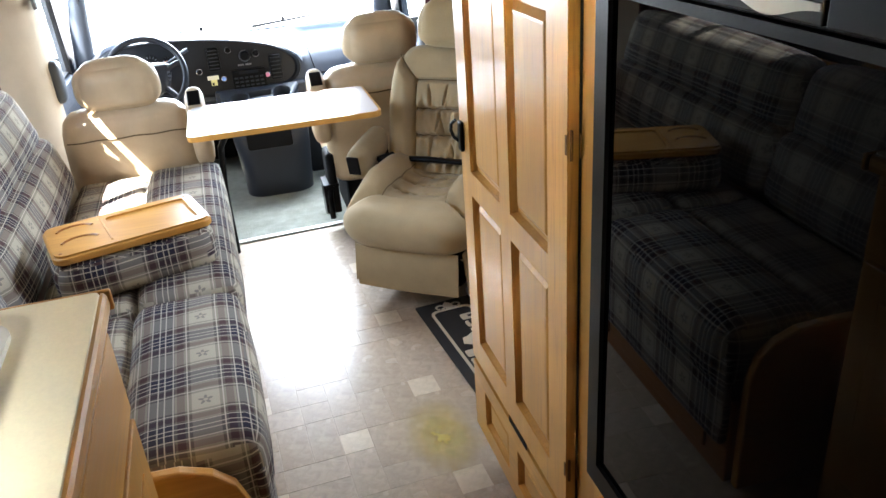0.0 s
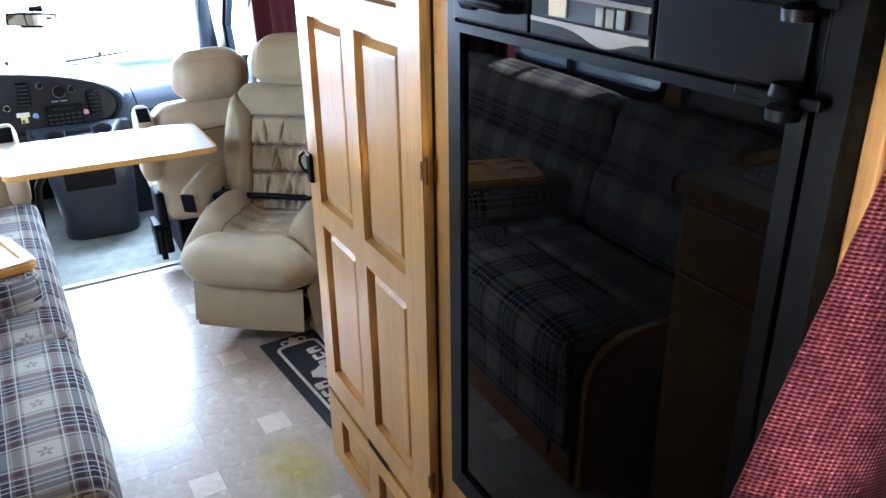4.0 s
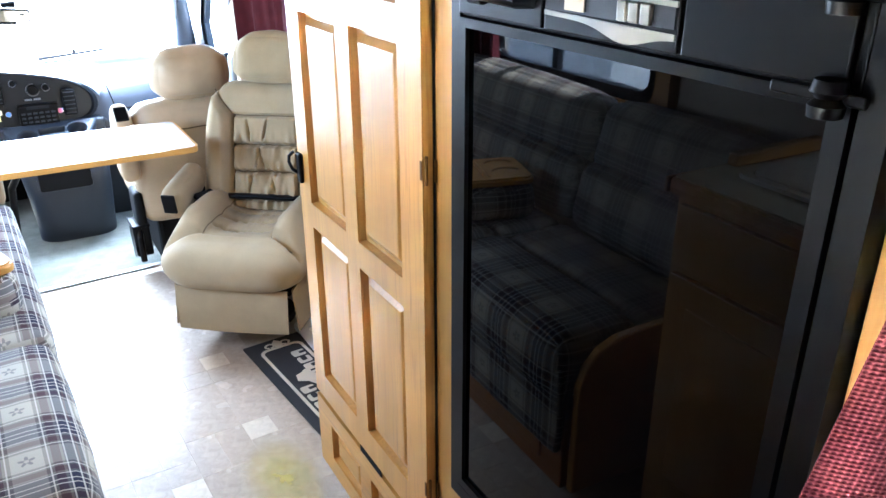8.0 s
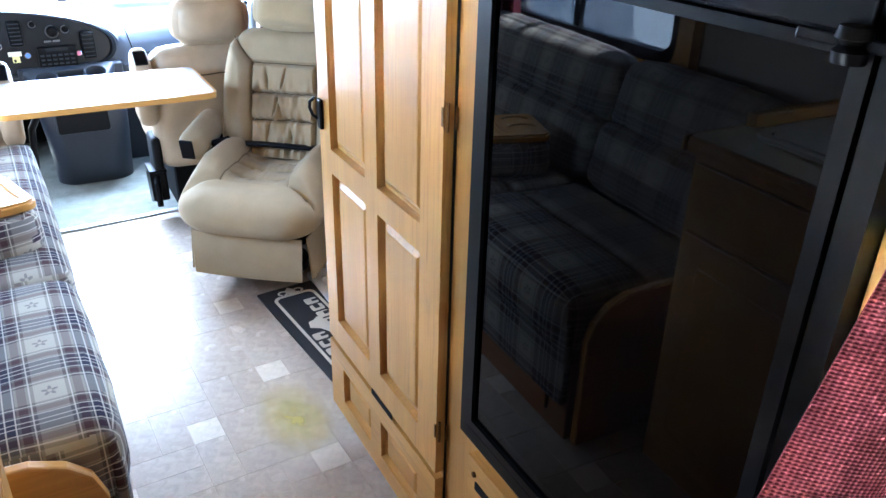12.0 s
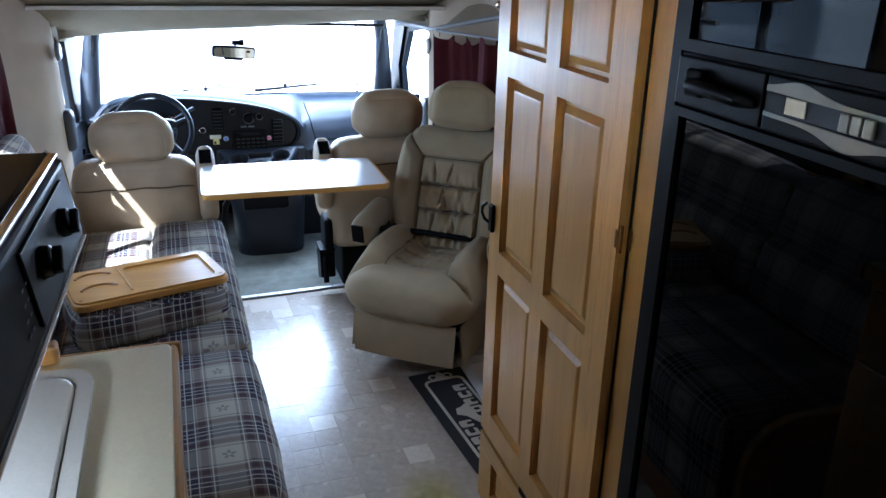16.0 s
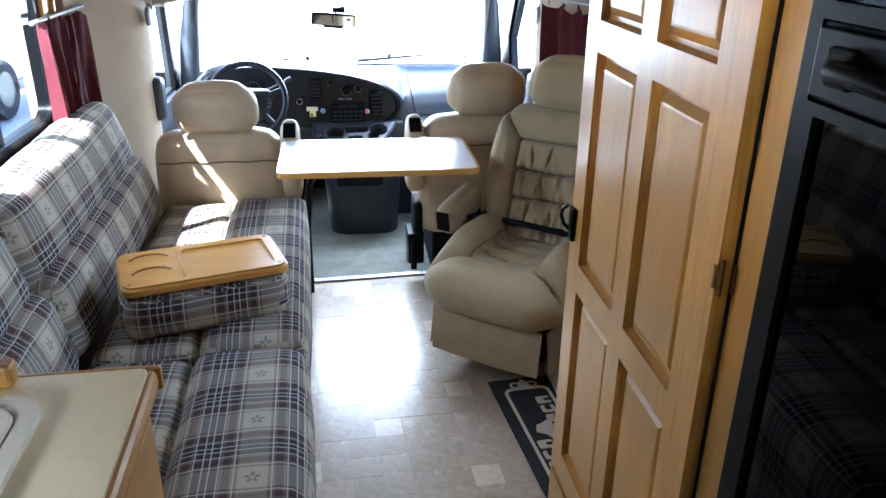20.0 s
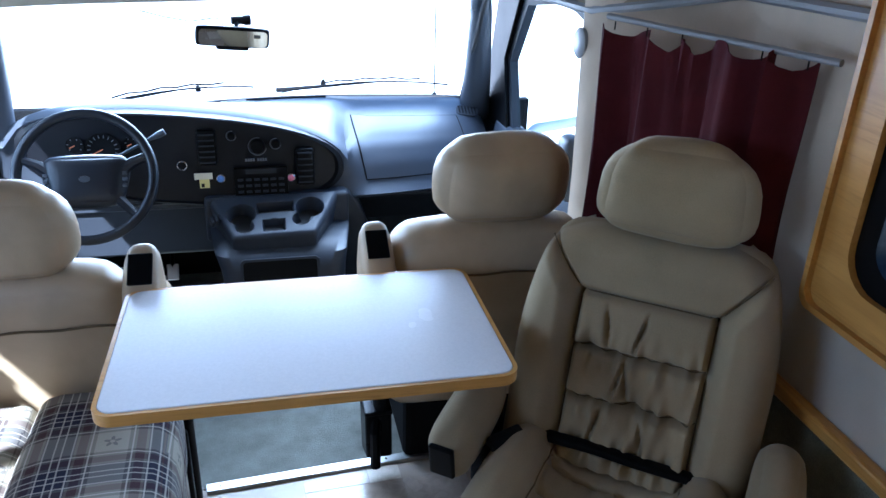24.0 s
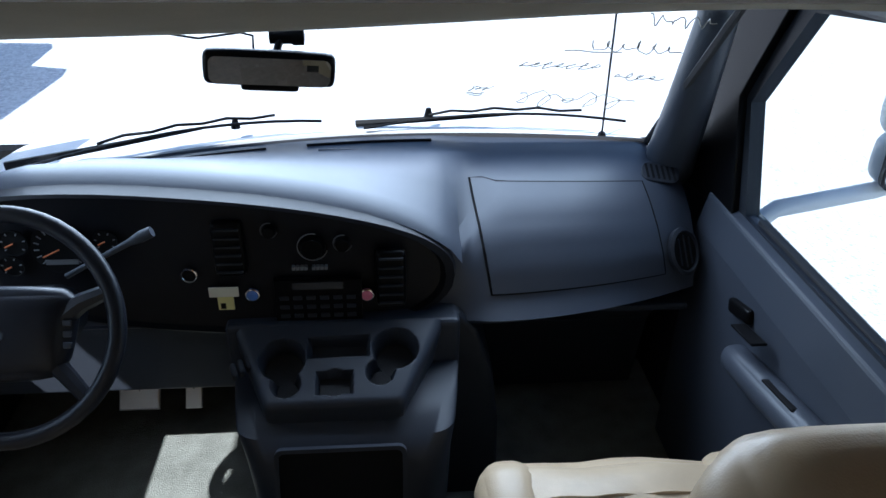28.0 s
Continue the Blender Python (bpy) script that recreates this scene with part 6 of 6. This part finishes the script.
for x0, x1, piv in ((-0.28, 0.36, 0.16), (0.46, 1.10, 0.62)):
    w = thing("wiper", "black windscreen wiper resting at the base of the glass", "wiper", ((x0 + x1) / 2, 4.7, 0.8), group="wipers")
    n = 12
    pts = [(x0 + (x1 - x0) * k / n, wind_y(x0 + (x1 - x0) * k / n) + 0.025, 0.756 + 0.034 * math.sin(math.pi * (k / n) * 0.75)) for k in range(n + 1)]
    part("blade", tube(pts, 0.0036, 6), BLACK, w)
    pts2 = [(p[0], p[1] + 0.006, p[2] + 0.008 + 0.006 * (i % 2)) for i, p in enumerate(pts[3:11])]
    part("bridge", tube(pts2, 0.0036, 6), BLACK, w)
    part("arm", tube([(x0 - 0.02, wind_y(x0) + 0.06, 0.755), pts[7]], [0.010, 0.004], 6), BLACK, w)
    part("washer", lathe([(0.012, 0), (0.006, 0.022)], 10, Matrix.Translation((piv, wind_y(piv) + 0.05, 0.772))), BLACK, w)

# ---- outside ----
ground = part("ground", box(-60, 60, -60, 90, -0.90, -0.80), GRAVEL)
tagged(ground, "grey gravel lot around the motorhome", "ground", kind="structure")
bonnet = thing("bonnet", "white sunlit bonnet of the motorhome", "bonnet", (MID, 5.2, 0.6))
rows = []
for j in range(25):
    s = j / 24
    x = MID - 0.90 + 1.80 * s
    e = abs(x - MID) / 0.9
    y0 = wind_y(max(-0.42, min(1.2, x))) + 0.03
    rows.append([(x, y0 + (5.62 - 0.18 * e**3 - y0) * q, 0.745 - 0.02 * e**2 - 0.17 * q**1.6 - 0.25 * max(0, e - 0.86) * 4 * (0.4 + q)) for q in (k / 10 for k in range(11))])
part("hood_skin", sheet(rows, 0.012), WHITE, bonnet, smooth=True)
part("nose", box(MID - 0.85, MID + 0.85, 5.45, 5.60, 0.0, 0.52, 0.05, 3), WHITE, bonnet)
ant = thing("antenna", "thin upright radio aerial beside the bonnet", "antenna", (1.05, 4.78, 0.74))
part("mast", tube([(1.05, 4.80, 0.72), (1.04, 4.78, 1.55)], 0.0028, 6), BLACK, ant)
part("base", lathe([(0.016, 0), (0.008, 0.03)], 12, Matrix.Translation((1.05, 4.80, 0.715))), BLACK, ant)
for s in (1, -1):
    x = 1.745 if s > 0 else -0.985
    y = 4.50
    m = thing("side_mirror", "white and black two-part towing mirror outside the cab door", "mirror", (x, y, 0.9), group="side mirrors")
    MU, ML = pose(x, y, 0.965, 0, 0, -s * 6), pose(x, y, 0.770, 0, 0, -s * 6)
    part("shell", moved(cushion(0.142, 0.05, 0.150, 0.045, 0.004, 9), MU @ pose(0, 0.054, 0)), WHITE, m, smooth=True)
    part("frame", moved(frame_ring(round_rect(-0.142, 0.142, -0.136, 0.150, 0.03), round_rect(-0.131, 0.131, -0.124, 0.140, 0.026), -0.014, "y", 0.006), MU), BLACK, m, "black mirror frame")
    part("glass", moved(prism(round_rect(-0.132, 0.132, -0.125, 0.141, 0.026), -0.003, "y", 0.002), MU), MIRROR, m, "mirror glass")
    part("lower_shell", moved(cushion(0.140, 0.04, 0.062, 0.035, 0.004, 9), ML @ pose(0, 0.044, 0)), WHITE, m, smooth=True)
    part("lower_frame", moved(frame_ring(round_rect(-0.140, 0.140, -0.062, 0.060, 0.03), round_rect(-0.131, 0.131, -0.053, 0.052, 0.024), -0.014, "y", 0.006), ML), BLACK, m, "black mirror frame")
    part("lower_glass", moved(prism(round_rect(-0.132, 0.132, -0.054, 0.053, 0.024), -0.003, "y", 0.002), ML), MIRROR, m, "wide-angle mirror glass")
    part("arm", tube([(x - s * 0.02, y + 0.05, 0.725), (x - s * 0.12, y + 0.05, 0.692), (x - s * 0.37, y, 0.675), (x - s * 0.41, y, 0.640), (x - s * 0.47, y - 0.02, 0.625)], 0.020, 10), WHITE, m, smooth=True)


def parked_van(name, at, turn, label):
    """A plain white van with wheels, windows and sills, a few metres off."""
    M = pose(*at, 0, 0, turn)
    v = thing(name, label, "van", m=M)
    side = [(-2.6, 0.35), (2.5, 0.35), (2.6, 0.55), (2.6, 1.0), (2.35, 1.15), (1.55, 1.30), (1.0, 2.05), (0.7, 2.15), (-2.4, 2.2), (-2.6, 2.0)]
    part("body", moved(prism(side, 1.9, "x", -0.95, 0.06, 3), M @ pose(0, 0, 0)), WHITE, v, smooth=True)
    part("sill", moved(box(-0.97, 0.97, -2.3, 2.2, 0.28, 0.42, 0.02), M), GREY_TRIM, v)
    for y in (-1.6, 1.65):
        for sx in (-1, 1):
            w = part("wheel", moved(lathe([(0.34, -0.11), (0.36, -0.06), (0.36, 0.06), (0.34, 0.11)], 24), M @ pose(sx * 0.86, y, 0.36, 0, 90, 0)), RUBBER, v, smooth=True)
            part("rim", moved(lathe([(0.21, -0.115), (0.19, -0.12), (0.19, 0.12), (0.21, 0.115)], 20), M @ pose(sx * 0.86, y, 0.36, 0, 90, 0)), SILVER, w)
    for sx in (-1, 1):
        part("window", moved(box(min(sx * 0.945, sx * 0.957), max(sx * 0.945, sx * 0.957), 0.35, 1.05, 1.50, 1.92, 0.004), M), BLACK_GLASS, v)
    return v


parked_van("parked_van", (-4.7, 8.6, -0.80), -4, "white van parked ahead on the sofa side")
barn = thing("metal_building", "pale ribbed metal building across the lot", "building", (0, 24, -0.8))
part("wall", box(-14, 14, 24, 24.3, -0.8, 4.2), WHITE, barn)
part("roof", prism([(23.6, 4.2), (30, 6.2), (30, 6.0), (23.6, 4.0)], 29, "x", -14.5), GREY_TRIM, barn)
for k in range(28):
    part("rib", box(-14 + k, -13.92 + k, 23.96, 24.0, -0.8, 4.2), WHITE, barn)

# ---- door mat ----
mat = thing("door_mat", "black rubber door mat with a cream border and raised emblem", "mat", (0.91, 2.30, 0))
part("sheet", prism(round_rect(0.802, 1.022, 1.985, 2.622, 0.006), 0.007, "z", 0.0, 0.002), RUBBER, mat)
part("border", frame_ring(round_rect(0.838, 1.000, 2.03, 2.560, 0.03), round_rect(0.849, 0.989, 2.042, 2.548, 0.022), 0.0016, "z", 0.007), CREAM_INK, mat, "cream printed border")
for i in range(4):
    for cx, y0 in ((0.884, 2.07), (0.958, 2.30)):
        y = y0 + i * 0.052
        part("letter_bar", prism(round_rect(cx - 0.026, cx + 0.022, y, y + 0.040, 0.008), 0.0016, "z", 0.007), CREAM_INK, mat, "raised plain cream block")
        part("letter_gap", prism(round_rect(cx - 0.012 + 0.012 * (i % 2), cx + 0.008 + 0.016 * (i % 2), y + 0.013, y + 0.027 + 0.006 * (i % 3), 0.004), 0.0008, "z", 0.0087), RUBBER, mat)
part("emblem", prism([(0.875, 2.31), (0.905, 2.29), (0.93, 2.24), (0.965, 2.21), (0.985, 2.20), (0.975, 2.24), (0.945, 2.28), (0.935, 2.33), (0.945, 2.36), (0.925, 2.365), (0.905, 2.35), (0.885, 2.345)], 0.0016, "z", 0.007), CREAM_INK, mat, "plain cream emblem shape")
part("flame", prism([(0.905, 2.562), (0.933, 2.562), (0.930, 2.580), (0.936, 2.590), (0.919, 2.612), (0.902, 2.590), (0.908, 2.580)], 0.0016, "z", 0.007), CREAM_INK, mat, "cream pointed crest")
for q in (-1, 1):
    curl = [(0.919 + q * (0.030 + 0.016 * math.cos(a)), 2.578 + 0.014 * math.sin(a)) for a in (math.pi * k / 8 for k in range(-3, 13))]
    part("scroll", moved(tube([(x, y, 0.0) for x, y in curl], 0.0045, 6), pose(0, 0, 0.0075) @ Matrix.Diagonal((1, 1, 0.3, 1))), CREAM_INK, mat, "cream curled scroll")

mat.matrix_basis = Matrix.Translation((0.804, 2.632, 0)) @ Matrix.Rotation(radians(5.4), 4, "Z") @ Matrix.Translation((-0.802, -2.622, 0)) @ mat.matrix_basis

# ---- floor pieces ----
UX, UY = 0.0880, 0.0916
TURN = radians(2.6)
tile_meshes = {}


def tile_mesh(w, h, mat):
    key = (w, h, mat.name)
    if key not in tile_meshes:
        bm = box(0.0005, w * UX - 0.0005, 0.0005, h * UY - 0.0005, -0.003, 0.0, 0.0004, 1)
        bmesh.ops.recalc_face_normals(bm, faces=bm.faces)
        me = bpy.data.meshes.new("tile")
        bm.to_mesh(me)
        bm.free()
        me.materials.append(mat)
        tile_meshes[key] = me
    return tile_meshes[key]


def pale_at(i, j):
    """The pale blocks stand on a slanting lattice, three across and five along."""
    return i % 3 == 1 and (j + 3 * (i // 3)) % 5 == 3


rng = random.Random(11)
cols, rws, I0, J0 = 20, 46, 10, 29
taken = set()
for j in range(rws):
    for i in range(cols):
        if (i, j) in taken:
            continue
        pale = pale_at(i, j)
        w = h = 1
        if not pale:
            for tw, th in rng.sample([(2, 2), (2, 1), (1, 2), (2, 3), (3, 2), (1, 1)], 6):
                cells = [(a, b) for a in range(i, i + tw) for b in range(j, j + th)]
                if i + tw <= cols and j + th <= rws and not any(c in taken or pale_at(*c) for c in cells):
                    w, h = tw, th
                    break
        taken.update((a, b) for a in range(i, i + w) for b in range(j, j + h))
        u, v = (i - I0) * UX, (j - J0) * UY
        x, y = 0.653 + u * math.cos(TURN) - v * math.sin(TURN), 2.565 + u * math.sin(TURN) + v * math.cos(TURN)
        if x + w * UX > 1.38 or x < XL or y + h * UY > 3.62 or y < -1.55 or (x + w * UX > 1.02 and y + h * UY > 1.87 and y < 2.70):
            continue
        ob = new("tile", tile_mesh(w, h, PALE_TILE if pale else TILE))
        ob.parent = floor
        ob.location, ob.rotation_euler = (x, y, 0), (0, 0, TURN)
stain = part("floor_stain", moved(prism(round_rect(-0.12, 0.12, -0.2, 0.2, 0.1), 0.0004, "z", 0), Matrix()), STAIN)
stain.location = (0.705, 1.90, 0.0004)
tagged(stain, "faint yellow stain on the vinyl floor", "stain", kind="structure")
